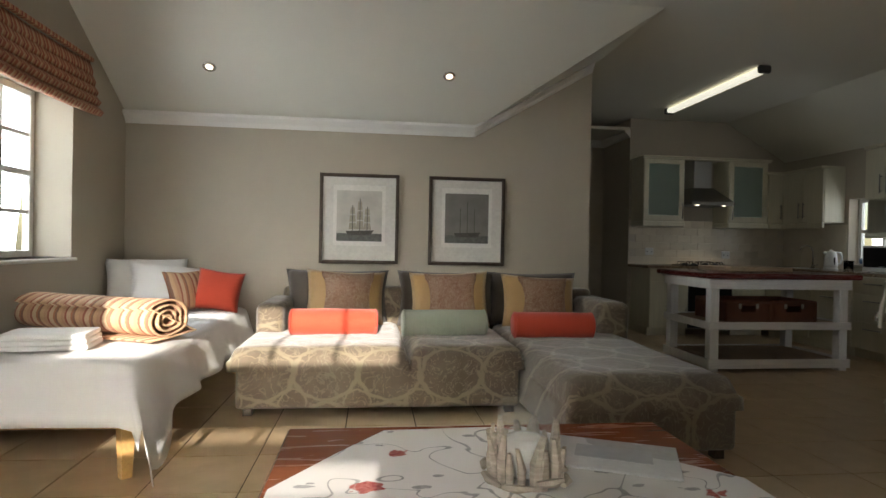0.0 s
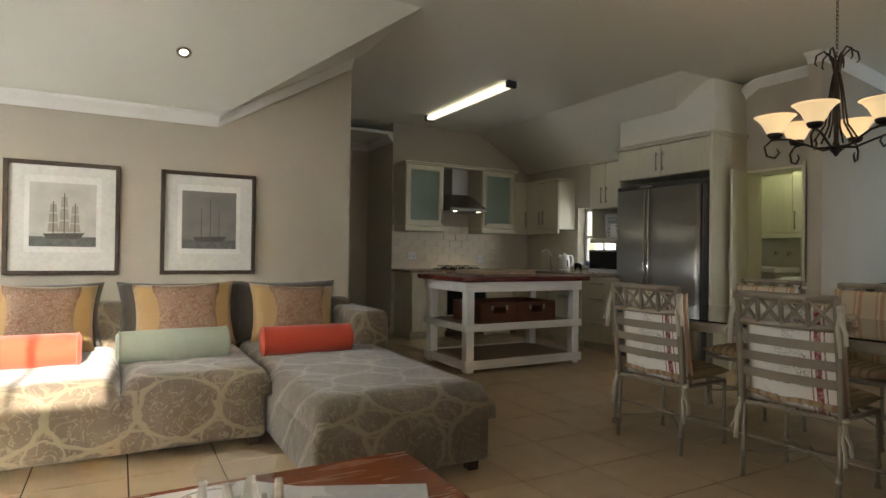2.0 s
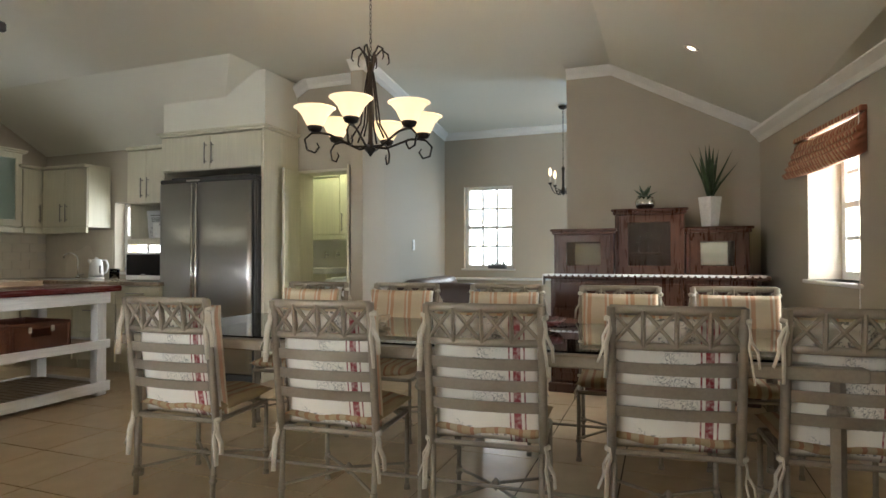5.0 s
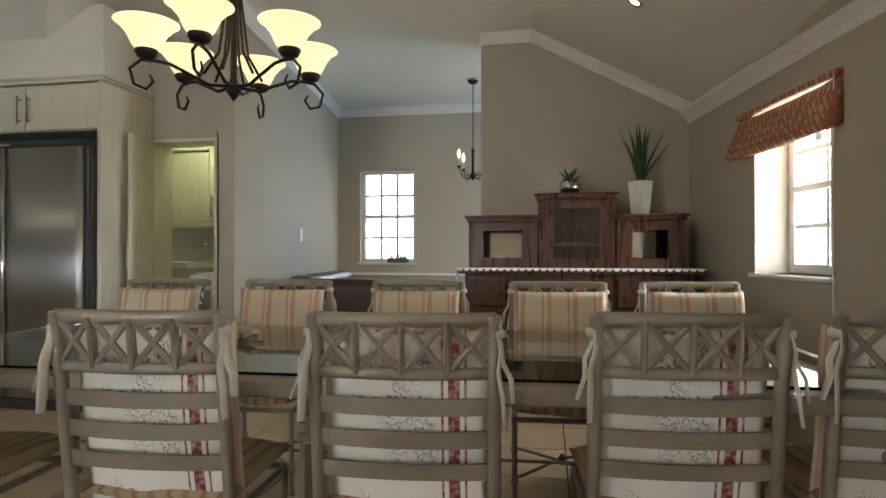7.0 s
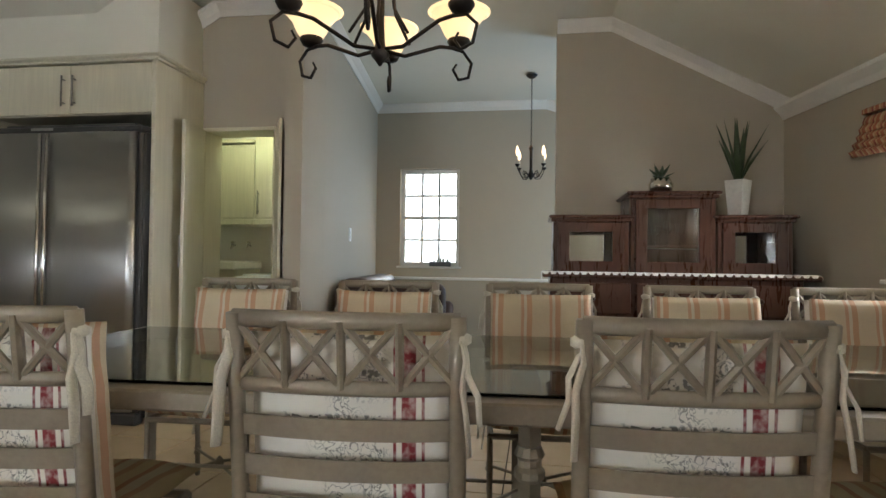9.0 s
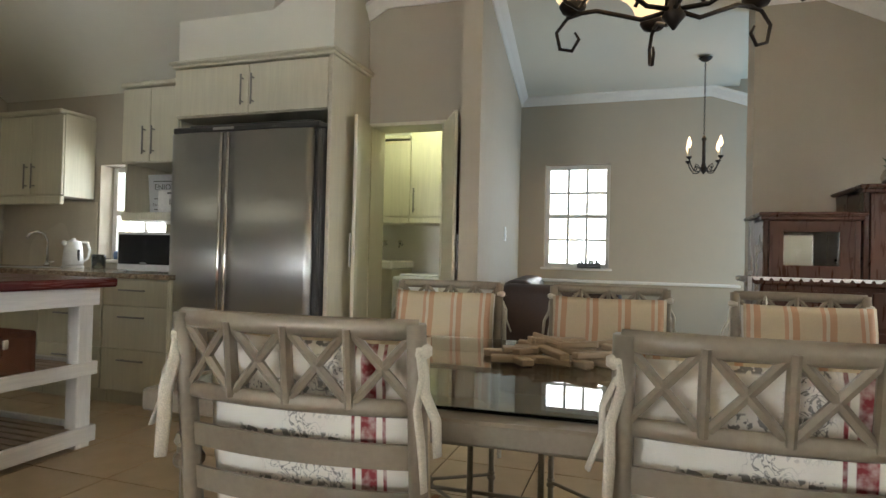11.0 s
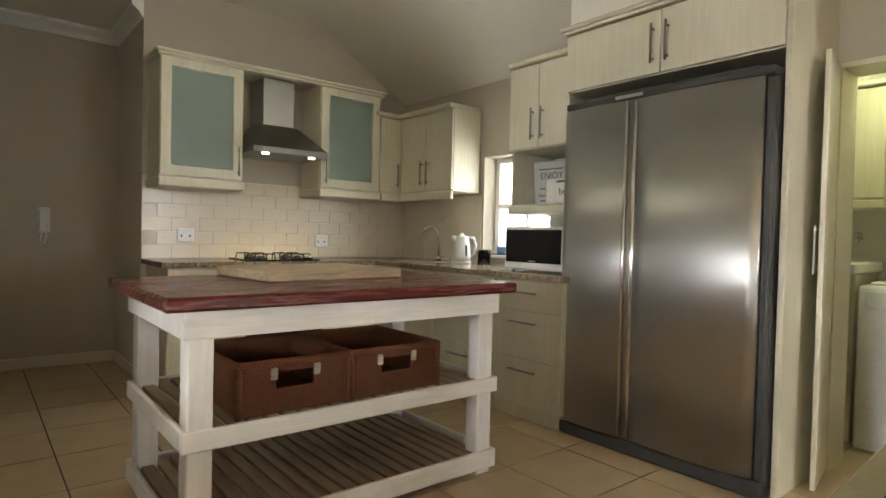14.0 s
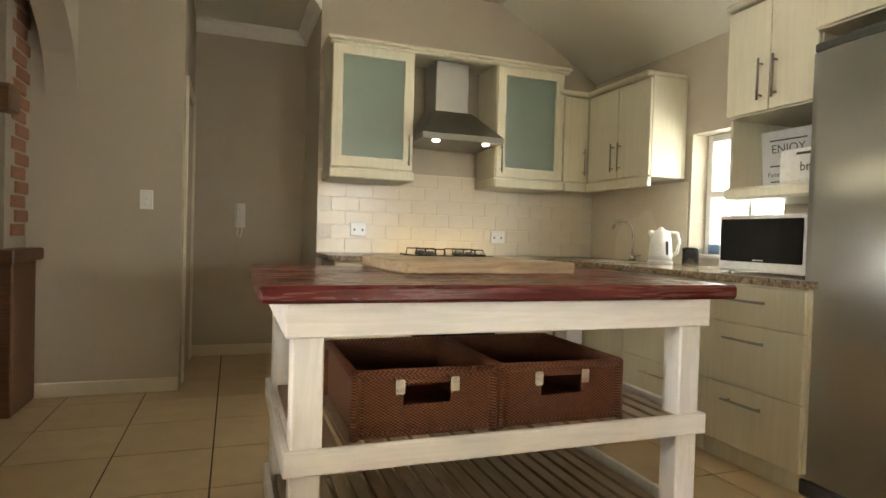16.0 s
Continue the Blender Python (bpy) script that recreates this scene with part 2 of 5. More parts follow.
STEEL = steel("brushed_steel")
HOODST = steel("dark_brushed_steel", (0.30, 0.29, 0.27), 0.3)
CHROME = plain("chrome", (0.75, 0.75, 0.74), 0.12, 1.0, 30, 0.03, 0.01)
DARKST = plain("dark_grey_plastic", (0.045, 0.045, 0.045), 0.4)
GRAN = granite()
REDWOOD = wood("red_stained_top", (0.12, 0.020, 0.016), (1.2, 20, 20), 0.25, 0.18)
LIMED = wood("limewashed_wood", (0.78, 0.75, 0.71), (12, 12, 1.2), 0.6, 0.08)
LIMEDX = wood("limewashed_rail", (0.78, 0.75, 0.71), (1.2, 14, 14), 0.6, 0.08)
SLATW = wood("weathered_slat", (0.34, 0.25, 0.17), (14, 1.2, 14), 0.65, 0.2)
MAHOG = wood("mahogany", (0.062, 0.022, 0.011), (12, 1.4, 1.4), 0.3, 0.2)
CHERRY = wood("cherry_wood", (0.25, 0.070, 0.024), (1.2, 9, 9), 0.22, 0.08)
PINE = wood("pine", (0.52, 0.30, 0.11), (2, 14, 14), 0.4, 0.15)
IRON = plain("wrought_iron", (0.022, 0.017, 0.014), 0.5, 0.6, 80, 0.3, 0.3)
CHAIRM = plain("taupe_metal", (0.27, 0.228, 0.172), 0.42, 0.25, 70, 0.14, 0.15)
WICK = wicker()
DAMASK = damask()
PAIS = paisley()
FLORAL = floral()
PRINT = printed()
CREAMTIE = fabric("cream_tie", (0.62, 0.57, 0.46))
SEATST = stripes("seat_stripe", [(0, (0.42, 0.31, 0.17)), (0.34, (0.33, 0.15, 0.075)), (0.5, (0.44, 0.35, 0.22)), (0.8, (0.36, 0.20, 0.10))], 0.10)
BACKST = stripes("back_stripe", [(0, (0.66, 0.55, 0.38)), (0.36, (0.57, 0.32, 0.19)), (0.54, (0.68, 0.60, 0.46)), (0.64, (0.60, 0.34, 0.22)), (0.74, (0.66, 0.55, 0.38))], 0.125)
BLINDST = stripes("blind_stripe", [(0, (0.40, 0.14, 0.075)), (0.3, (0.55, 0.36, 0.20)), (0.45, (0.30, 0.085, 0.06)), (0.62, (0.50, 0.26, 0.14)), (0.82, (0.58, 0.42, 0.26))], 0.085, "x")
BLINDSY = stripes("blind_stripe_y", [(0, (0.40, 0.14, 0.075)), (0.3, (0.55, 0.36, 0.20)), (0.45, (0.30, 0.085, 0.06)), (0.62, (0.50, 0.26, 0.14)), (0.82, (0.58, 0.42, 0.26))], 0.085, "y")
THROWST = stripes("throw_stripe", [(0, (0.50, 0.30, 0.18)), (0.2, (0.30, 0.10, 0.06)), (0.32, (0.62, 0.46, 0.30)), (0.55, (0.40, 0.17, 0.09)), (0.66, (0.24, 0.12, 0.08)), (0.78, (0.58, 0.38, 0.22))], 0.11)
WHITEC = fabric("white_linen", (0.78, 0.77, 0.75), 0.9, 0.04, 0.6)
REDC = fabric("red_cotton", (0.50, 0.055, 0.022), 0.9, 0.12, 0.25)
SAGE = fabric("sage_cotton", (0.30, 0.33, 0.26), 0.9, 0.1, 0.25)
GOLDC = fabric("gold_satin", (0.37, 0.22, 0.075), 0.55, 0.15, 0.7)
DARKV = fabric("dark_taupe_velvet", (0.07, 0.055, 0.042), 0.9, 0.2, 0.6)
LEATHER = plain("brown_leather", (0.045, 0.022, 0.016), 0.42, 0, 90, 0.25, 0.3)
GLASS = glass("clear_glass", (0.97, 0.99, 0.98))
FROST = glass("frosted_green_glass", (0.42, 0.53, 0.45), 0.35, True)
_n = Nodes("thin_jar_glass", 0.04)
_n.p.inputs["Alpha"].default_value = 0.07
JARG = _n.done((0.80, 0.83, 0.82))
TABLEG = glass("smoked_table_glass", (0.50, 0.56, 0.52))
SHADEG = glow("lit_shade", (1.0, 0.74, 0.42), 0.095)
BULB = glow("lit_bulb", (1.0, 0.72, 0.38), 0.35)
TUBEL = glow("lit_tube", (1.0, 0.97, 0.82), 0.21)
SPOTL = glow("lit_spot", (1.0, 0.88, 0.68), 0.8)
PAPER = plain("mount_paper", (0.62, 0.60, 0.54), 0.8)
INK = plain("print_ink", (0.10, 0.095, 0.08), 0.9, 0, 90, 0.5)
SKYP = plain("print_sky", (0.50, 0.48, 0.42), 0.9, 0, 8, 0.25)
SKYP2 = plain("print_dark_sky", (0.20, 0.19, 0.165), 0.9, 0, 8, 0.25)
FRAMEW = wood("dark_frame", (0.05, 0.03, 0.018), (10, 10, 10), 0.35, 0.4)
WHITEP = plain("white_plastic", (0.74, 0.74, 0.72), 0.35)
BLACKG = plain("black_glass", (0.012, 0.012, 0.014), 0.08)
CERAM = plain("white_ceramic", (0.78, 0.76, 0.72), 0.2)
LEAF = plain("green_leaf", (0.035, 0.065, 0.025), 0.45, 0, 30, 0.4)
SILVER = plain("silver_ball", (0.6, 0.58, 0.52), 0.15, 1.0)
DRIFT = wood("driftwood", (0.42, 0.36, 0.29), (3, 3, 12), 0.8, 0.3)
BRICKM = plain("red_brick", (0.22, 0.10, 0.055), 0.9, 0, 60, 0.35, 0.6, 0.004)
MORTAR = plain("mortar", (0.30, 0.25, 0.20), 0.95)
BEAMW = wood("brown_beam", (0.11, 0.045, 0.018), (1.5, 14, 14), 0.5, 0.4)
BOARDW = wood("worn_board", (0.42, 0.31, 0.20), (1.4, 16, 16), 0.6, 0.25)
GREENL = plain("pale_green_unit", (0.60, 0.66, 0.42), 0.45, 0, 30, 0.05)
BLUEP = plain("blue_cloth", (0.16, 0.28, 0.50), 0.7)
MIRROR = plain("cabinet_mirror", (0.6, 0.6, 0.6), 0.03, 1.0, 5, 0.02, 0.0)

# ---- mesh tools ----


class Mesh:
    """Collects shapes into one bmesh."""

    def __init__(self):
        self.b = bmesh.new()

    def box(self, lo, hi, bevel=0.0, m=None, seg=1):
        lo, hi = Vector(lo), Vector(hi)
        r = bmesh.ops.create_cube(self.b, size=1.0, matrix=Matrix.Translation((lo + hi) / 2) @ Matrix.Diagonal((*(hi - lo), 1)))
        vs = r["verts"]
        if bevel:
            es = list({e for v in vs for e in v.link_edges})
            out = bmesh.ops.bevel(self.b, geom=es, offset=bevel, segments=seg, affect="EDGES", profile=0.5)
            vs = list({v for f in out["faces"] for v in f.verts} | {v for v in vs if v.is_valid})
        if m is not None:
            bmesh.ops.transform(self.b, matrix=m, verts=vs)
        return self

    def prism(self, pts, d):
        """A flat outline (list of 3D points) thickened along d."""
        a = [self.b.verts.new(p) for p in pts]
        c = [self.b.verts.new(Vector(p) + Vector(d)) for p in pts]
        k = len(pts)
        self.b.faces.new(a)
        self.b.faces.new(c[::-1])
        for i in range(k):
            self.b.faces.new((a[i], c[i], c[(i + 1) % k], a[(i + 1) % k]))
        return self

    def sweep(self, pts, r, n=8, flat=1.0, closed=False):
        """A tube along points; r is a number or a list."""
        pts = [Vector(p) for p in pts]
        rings = []
        up = Vector((0, 0, 1))
        prev = None
        for i, p in enumerate(pts):
            d = (pts[min(i + 1, len(pts) - 1)] - pts[max(i - 1, 0)]).normalized()
            side = d.cross(up) if prev is None else prev - d * prev.dot(d)
            if side.length < 1e-4:
                side = d.cross(Vector((1, 0, 0)))
            side.normalize()
            prev = side
            top = side.cross(d)
            rr = r[i] if isinstance(r, (list, tuple)) else r
            rings.append([self.b.verts.new(p + rr * (math.cos(2 * math.pi * k / n) * side + flat * math.sin(2 * math.pi * k / n) * top)) for k in range(n)])
        for a, c in zip(rings, rings[1:]):
            for k in range(n):
                self.b.faces.new((a[k], a[(k + 1) % n], c[(k + 1) % n], c[k]))
        if not closed:
            self.b.faces.new(rings[0][::-1])
            self.b.faces.new(rings[-1])
        return self

    def cyl(self, a, c, r, n=12):
        return self.sweep([a, c], r, n)

    def lathe(self, prof, at=(0, 0, 0), n=20, cap=True):
        """Turns (radius, height) pairs round z."""
        at = Vector(at)
        rings = [[self.b.verts.new(at + Vector((max(r, 1e-4) * math.cos(2 * math.pi * k / n), max(r, 1e-4) * math.sin(2 * math.pi * k / n), z))) for k in range(n)] for r, z in prof]
        for a, c in zip(rings, rings[1:]):
            for k in range(n):
                self.b.faces.new((a[k], a[(k + 1) % n], c[(k + 1) % n], c[k]))
        if cap:
            self.b.faces.new(rings[0][::-1])
            self.b.faces.new(rings[-1])
        return self

    def ring(self, out, hole, y0, y1):
        """A flat frame in the xz plane, one piece, round a rectangular hole (x0, x1, z0, z1)."""
        loops = []
        for (a, c, e, g), y in ((out, y0), (hole, y0), (hole, y1), (out, y1)):
            loops.append([self.b.verts.new(p) for p in ((a, y, e), (c, y, e), (c, y, g), (a, y, g))])
        for p, q in zip(loops, loops[1:] + loops[:1]):
            for k in range(4):
                self.b.faces.new((p[k], p[(k + 1) % 4], q[(k + 1) % 4], q[k]))
        bmesh.ops.bevel(self.b, geom=[e for e in self.b.edges if abs(e.verts[0].co.y - e.verts[1].co.y) < 1e-6], offset=.003, segments=1, affect="EDGES")
        return self

    def pillow(self, w, h, d, m, n=14, e=0.42, pinch=0.08, lump=0.006):
        """A stuffed cushion w by h, d thick, in the local xz plane."""
        grid = {}
        for s in (-1, 1):
            for i in range(n + 1):
                for j in range(n + 1):
                    a, c = 2 * i / n - 1, 2 * j / n - 1
                    edge = max(abs(a), abs(c))
                    if s == 1 and edge > 0.999:
                        grid[s, i, j] = grid[-1, i, j]
                        continue
                    full = ((1 - a * a) * (1 - c * c)) ** e
                    x = a * w / 2 * (1 - pinch * (1 - c * c) * abs(a))
                    z = c * h / 2 * (1 - pinch * (1 - a * a) * abs(c))
                    y = s * d / 2 * full + lump * noise.noise((x * 9, z * 9, s * 3.0 + d))
                    grid[s, i, j] = self.b.verts.new(m @ Vector((x, y, z)))
        for s in (-1, 1):
            for i in range(n):
                for j in range(n):
                    q = [grid[s, i, j], grid[s, i + 1, j], grid[s, i + 1, j + 1], grid[s, i, j + 1]]
                    self.b.faces.new(q if s == -1 else q[::-1])
        return self


def part(name, mesh, material, parent=None, label="", smooth=False, at=None):
    b = mesh.b
    bmesh.ops.recalc_face_normals(b, faces=b.faces[:])
    d = bpy.data.meshes.new(name)
    b.to_mesh(d)
    b.free()
    d.materials.append(material)
    if smooth:
        d.polygons.foreach_set("use_smooth", [True] * len(d.polygons))
    ob = new(name, d)
    if parent is not None:
        ob.parent = parent
    if at is not None:
        ob.matrix_basis = at
    if label:
        ob["label"] = label
    return ob


def thing(name, label, category, m=None, group="", kind=""):
    ob = new(name)
    ob.empty_display_size = 0.1
    if m is not None:
        ob.matrix_basis = m
    return tagged(ob, label, category, group, kind)


def struct(name, mesh, material, label="", category="", smooth=False):
    return tagged(part(name, mesh, material, None, "", smooth), label, category, "", "structure")


def bar(lo, hi, bevel=0.004):
    return Mesh().box(lo, hi, bevel)

# ---- structure ----
ZC, ZE = 2.88, 2.18
XW, YP, XE, YS = -2.37, 4.92, 5.50, -0.62
CW = 1.20  # plan width of each ceiling slope


def wall(name, axis, face, thick, a, b, top, holes=(), label="plain taupe painted plaster wall", material=None):
    """An upright wall along x or y with openings (from, to, sill, head); top may be a number."""
    me = Mesh()
    cuts = sorted(holes)
    f0, f1 = min(face, face + thick), max(face, face + thick)

    def slab(p, q, z0, z1):
        if q - p > 1e-4 and z1 - z0 > 1e-4:
            me.box((p, f0, z0), (q, f1, z1)) if axis == "x" else me.box((f0, p, z0), (f1, q, z1))

    at = a
    for p, q, z0, z1 in cuts:
        slab(at, p, 0, top)
        slab(p, q, 0, z0)
        slab(p, q, z1, top)
        at = q
    slab(at, b, 0, top)
    return struct(name, me, material or WALL, label, "wall")


wall("wall_picture", "x", YP, 0.18, XW - 0.3, 1.75, 3.1)
wall("wall_west", "y", XW, -0.32, -1.9, 7.3, 3.1, [(3.02, 4.04, 0.97, 2.12)])
wall("wall_patio", "x", -1.60, -0.25, XW, 2.45, 3.1, [(-2.1, -0.41, 0.06, 2.12)])
wall("wall_jog", "y", 2.45, 0.2, -1.85, YS, 3.1)
# the window wall runs a little out of square
SLANT = pose(6.12, -0.51, 0, 0, 0, 8.3) @ pose(-6.12, 0.51, 0)
YD = -0.51
wall("wall_dining", "x", YD, -0.36, 2.55, 6.30, 3.1, [(4.40, 5.12, 0.98, 1.95)]).matrix_basis = SLANT
wall("wall_dresser", "y", 6.12, 0.25, YS, 1.10, 3.1)
wall("wall_landing", "y", 8.08, 0.30, -0.8, 3.4, 3.1, [(2.10, 2.78, 0.98, 2.08)])
wall("wall_stair_side", "x", -0.55, -0.25, 6.37, 8.4, 3.1, [(6.6, 7.8, 0.7, 2.2)])
struct("wall_lobby", Mesh().prism([(5.16, 2.74, 0), (8.10, 3.06, 0), (8.10, 3.30, 0), (5.16, 2.86, 0)], (0, 0, 3.1)), WALL, "long taupe plaster wall beside the landing", "wall")
wall("wall_east", "y", XE, 0.22, 2.80, 7.5, 3.1, [(3.07, 3.64, 0.0, 1.99), (5.42, 6.12, 0.97, 1.76)])
wall("wall_kitchen", "x", 7.25, 0.2, 3.20, XE + 0.2, 3.1)
wall("wall_passage_side", "y", 3.20, 0.2, 7.45, 8.35, 3.1)
wall("wall_passage_end", "x", 8.15, 0.2, 2.1, 3.4, 3.1)
wall("wall_passage_west", "y", 2.33, -0.16, 7.24, 8.15, 3.1, [(7.32, 8.02, 0.0, 2.0)])
wall("wall_switch", "x", 7.08, 0.16, -2.4, 2.33, 3.1)
wall("wall_laundry_back", "y", 6.55, 0.15, 3.2, 4.6, 2.8, material=TRIM, label="white painted laundry wall")
wall("wall_laundry_side", "x", 4.45, 0.15, 5.72, 6.6, 2.8, material=TRIM, label="white painted laundry wall")

# arched wall between the sitting room and the hearth alcove
arch = Mesh()
_y0, _y1, _sp, _rise = 5.10, 7.08, 1.80, 0.62
_pts = [(1.58, _y0, 3.1), (1.58, _y0, _sp)]
for _i in range(1, 16):
    _a = math.pi * (1 - _i / 16)
    _pts.append((1.58, (_y0 + _y1) / 2 + (_y1 - _y0) / 2 * math.cos(_a), _sp + _rise * math.sin(_a)))
_pts += [(1.58, _y1, _sp), (1.58, _y1, 3.1)]
arch.prism(_pts, (0.165, 0, 0))
struct("wall_arch", arch, WALL, "taupe plaster wall with a wide arch", "wall")

# floor bed below the tiles
struct("floor", Mesh().box((-2.8, -2.0, -0.12), (8.5, 8.5, -0.006)), GROUT, "beige ceramic floor tiles with dark joints", "floor")
struct("ground", Mesh().box((-60, -60, -0.5), (60, 60, -0.13)), plain("dry_ground", (0.30, 0.26, 0.19), 0.95, 0, 3, 0.3), "sunlit ground outside", "ground")

# ceiling: high flat middle, slopes down to the outer walls
cl = Mesh()


def cface(*pts):
    cl.b.faces.new([cl.b.verts.new(p) for p in pts])


X1, X2 = 1.84, 4.60   # flat strip over the middle of the house
Y1 = YP - CW          # sitting room slope starts
Y2, Y3 = 0.70, 3.72
cface((XW - .3, Y2, ZC), (8.4, Y2, ZC), (8.4, Y3, ZC), (X2, Y3, ZC), (X2, 8.4, ZC), (X1, 8.4, ZC), (X1, Y1, ZC), (XW - .3, Y1, ZC))
cface((X1, Y1, ZC), (X1 - CW, YP, ZE), (XW - .3, YP, ZE), (XW - .3, Y1, ZC))
cface((X1, Y1, ZC), (X1, YP, ZC), (X1 - CW, YP, ZE))
cface((XW - .3, YP, ZE + .4), (X1, YP, ZC), (X1, 8.4, ZC), (XW - .3, 8.4, ZE + .4))
cface((X2, Y3, ZC), (X2 + CW, Y3 + CW, ZE), (X2 + CW, 8.4, ZE), (X2, 8.4, ZC))
cface((X2, Y3, ZC), (8.4, Y3, ZC), (8.4, Y3 + CW, ZE), (X2 + CW, Y3 + CW, ZE))
cface((XW - .3, Y2, ZC), (XW - .3, YS, ZE), (8.4, YS, ZE), (8.4, Y2, ZC))
cface((XW - .3, YS, ZE), (XW - .3, -2.0, ZE), (8.4, -2.0, ZE), (8.4, YS, ZE))
bmesh.ops.remove_doubles(cl.b, verts=cl.b.verts[:], dist=1e-4)
struct("ceiling", cl, CEIL, "off-white plastered ceiling with sloping sides", "ceiling")
struct("roof", Mesh().box((-3.2, -2.4, 3.1), (8.9, 8.9, 3.25)), GROUT, "roof slab above the ceiling", "roof")


def cornice(pts, out):
    """A coved cornice: its foot at pts on the wall, standing off it by out."""
    me = Mesh()
    o = Vector(out)
    prof = [(0.0, 0.0), (0.012, 0.0), (0.03, 0.035), (0.075, 0.075), (0.075, 0.1), (0.0, 0.1)]
    rows = []
    for p in pts:
        rows.append([me.b.verts.new(Vector(p) + o * a + Vector((0, 0, h))) for a, h in prof])
    for r, s in zip(rows, rows[1:]):
        for k in range(len(prof)):
            me.b.faces.new((r[k], r[(k + 1) % 6], s[(k + 1) % 6], s[k]))
    me.b.faces.new(rows[0][::-1])
    me.b.faces.new(rows[-1])
    struct("cornice", me, TRIM, "white coved plaster cornice", "cornice")


_d = 0.085
cornice([(XW, YP, ZE - _d), (X1 - CW, YP, ZE - _d), (1.75, YP, ZC - _d - .05)], (0, -1, 0))
cornice([(6.12, YS, ZE - _d), (6.12, Y2, ZC - _d), (6.12, 1.10, ZC - _d)], (-1, 0, 0))
cornice([SLANT @ Vector((2.65, YD, ZE - _d)), SLANT @ Vector((6.12, YD, ZE - _d))], (-.144, .99, 0))
cornice([(8.08, YS, ZE - _d), (8.08, 1.15, 2.725), (8.08, 3.06, 2.725)], (-1, 0, 0))
cornice([(5.16, 2.74, ZC - _d), (8.08, 3.06, 2.725)], (0, -1, 0))
struct("ceiling_landing", Mesh().prism([(5.9, 1.11, 2.8795), (8.08, .9, 2.812), (8.08, 3.3, 2.812), (5.4, 2.9, 2.8795)], (0, 0, .03)), CEIL, "slightly lower flat ceiling over the landing", "ceiling")
cornice([(5.16, 2.74, ZC - _d), (5.16, 2.86, ZC - _d)], (-1, 0, 0))
cornice([(XE, 2.86, ZC - _d), (XE, 3.52, ZC - _d), (XE, 3.70, ZC - _d - .1)], (-1, 0, 0))
cornice([(2.33, 8.15, 2.62), (3.20, 8.15, 2.62)], (0, -1, 0))
cornice([(3.20, 7.25, 2.62), (3.20, 8.15, 2.62)], (-1, 0, 0))
struct("ceiling_passage", Mesh().box((2.33, 7.26, 2.72), (3.20, 8.15, 2.76)), CEIL, "low flat ceiling of the passage", "ceiling")


def skirting(lo, hi):
    return struct("baseboard", Mesh().box(lo, hi, 0.006), SKIRT, "cream painted skirting board", "baseboard")


skirting((1.50, 7.064, 0), (2.33, 7.08, 0.09))
skirting((2.33, 8.134, 0), (3.184, 8.15, 0.09))
skirting((3.184, 7.25, 0), (3.20, 8.15, 0.09))
skirting((XW, YP - .016, 0), (1.75, YP, 0.09))
skirting((1.752, YP, 0), (1.766, YP + .18, 0.09))
skirting((5.144, 2.74, 0), (5.16, 2.86, 0.09))
skirting((6.104, YS, 0), (6.12, 1.10, 0.09))
skirting((2.66, YD, 0), (6.10, YD + .016, 0.09)).matrix_basis = SLANT


def window(name, m, w, h, cols, rows, depth=0.30, label="white painted sash window with small panes", fw=0.045, backdrop=True):
    """Local: x along the wall, z up from the sill, y into the room; the glass lies at y = -depth."""
    t = thing(name, label, "window", m, kind="structure")
    y0, y1 = -depth, -depth + 0.05
    fr = Mesh()
    fr.box((0, y0, 0), (fw, y1, h), .004).box((w - fw, y0, 0), (w, y1, h), .004)
    fr.box((fw, y0, 0), (w - fw, y1, fw), .004).box((fw, y0, h - fw), (w - fw, y1, h), .004)
    fr.box((fw, y0, h / 2 - .02), (w - fw, y1 + .012, h / 2 + .02), .004)
    part("window_frame", fr, TRIM, t)
    part("window_sill", Mesh().box((-.03, -depth + .052, -.025), (w + .03, .03, 0.0), .006), TRIM, t)
    ww, hh = (w - 2 * fw) / cols, (h - 2 * fw) / rows
    for i in range(1, cols):
        part("glazing_bar", bar((fw + i * ww - .013, y0 + .008, fw), (fw + i * ww + .013, y1 - .006, h - fw), .003), TRIM, t)
    for j in range(1, rows):
        if abs(fw + j * hh - h / 2) > .03:
            part("glazing_bar", bar((fw, y0 + .01, fw + j * hh - .013), (w - fw, y1 - .008, fw + j * hh + .013), .003), TRIM, t)
    for j in range(2):
        p = part("pane", Mesh().box((fw, y0 + .022, fw if j == 0 else h / 2), (w - fw, y0 + .026, h / 2 if j == 0 else h - fw)), GLASS, t)
        p.visible_shadow = False
    return t


window("window_1", pose(XW, 4.04, 0.97, 0, 0, -90), 1.02, 1.15, 3, 4)
window("window_2", SLANT @ pose(4.40, YD, 0.98), 0.72, 0.97, 2, 4, 0.25, "white painted casement window with small panes", 0.055)
window("window_3", pose(8.08, 2.10, 0.98, 0, 0, 90), 0.68, 1.10, 3, 4, 0.12)
window("window_4", pose(XE, 5.42, 0.97, 0, 0, 90), 0.70, 0.79, 2, 2, 0.18)
_w5 = window("window_5", pose(-2.1, -1.60, 0.06), 1.69, 2.06, 4, 4, 0.15, "glazed patio door with small panes", 0.06)
# unseen solid panels, added to cut the sun into patches on sofa and table
part("lower_panel", Mesh().box((.06, -.165, .06), (1.63, -.095, 1.10), .006), TRIM, _w5)
part("transom_panel", Mesh().box((.06, -.16, 1.17), (1.63, -.10, 1.55), .006), TRIM, _w5)
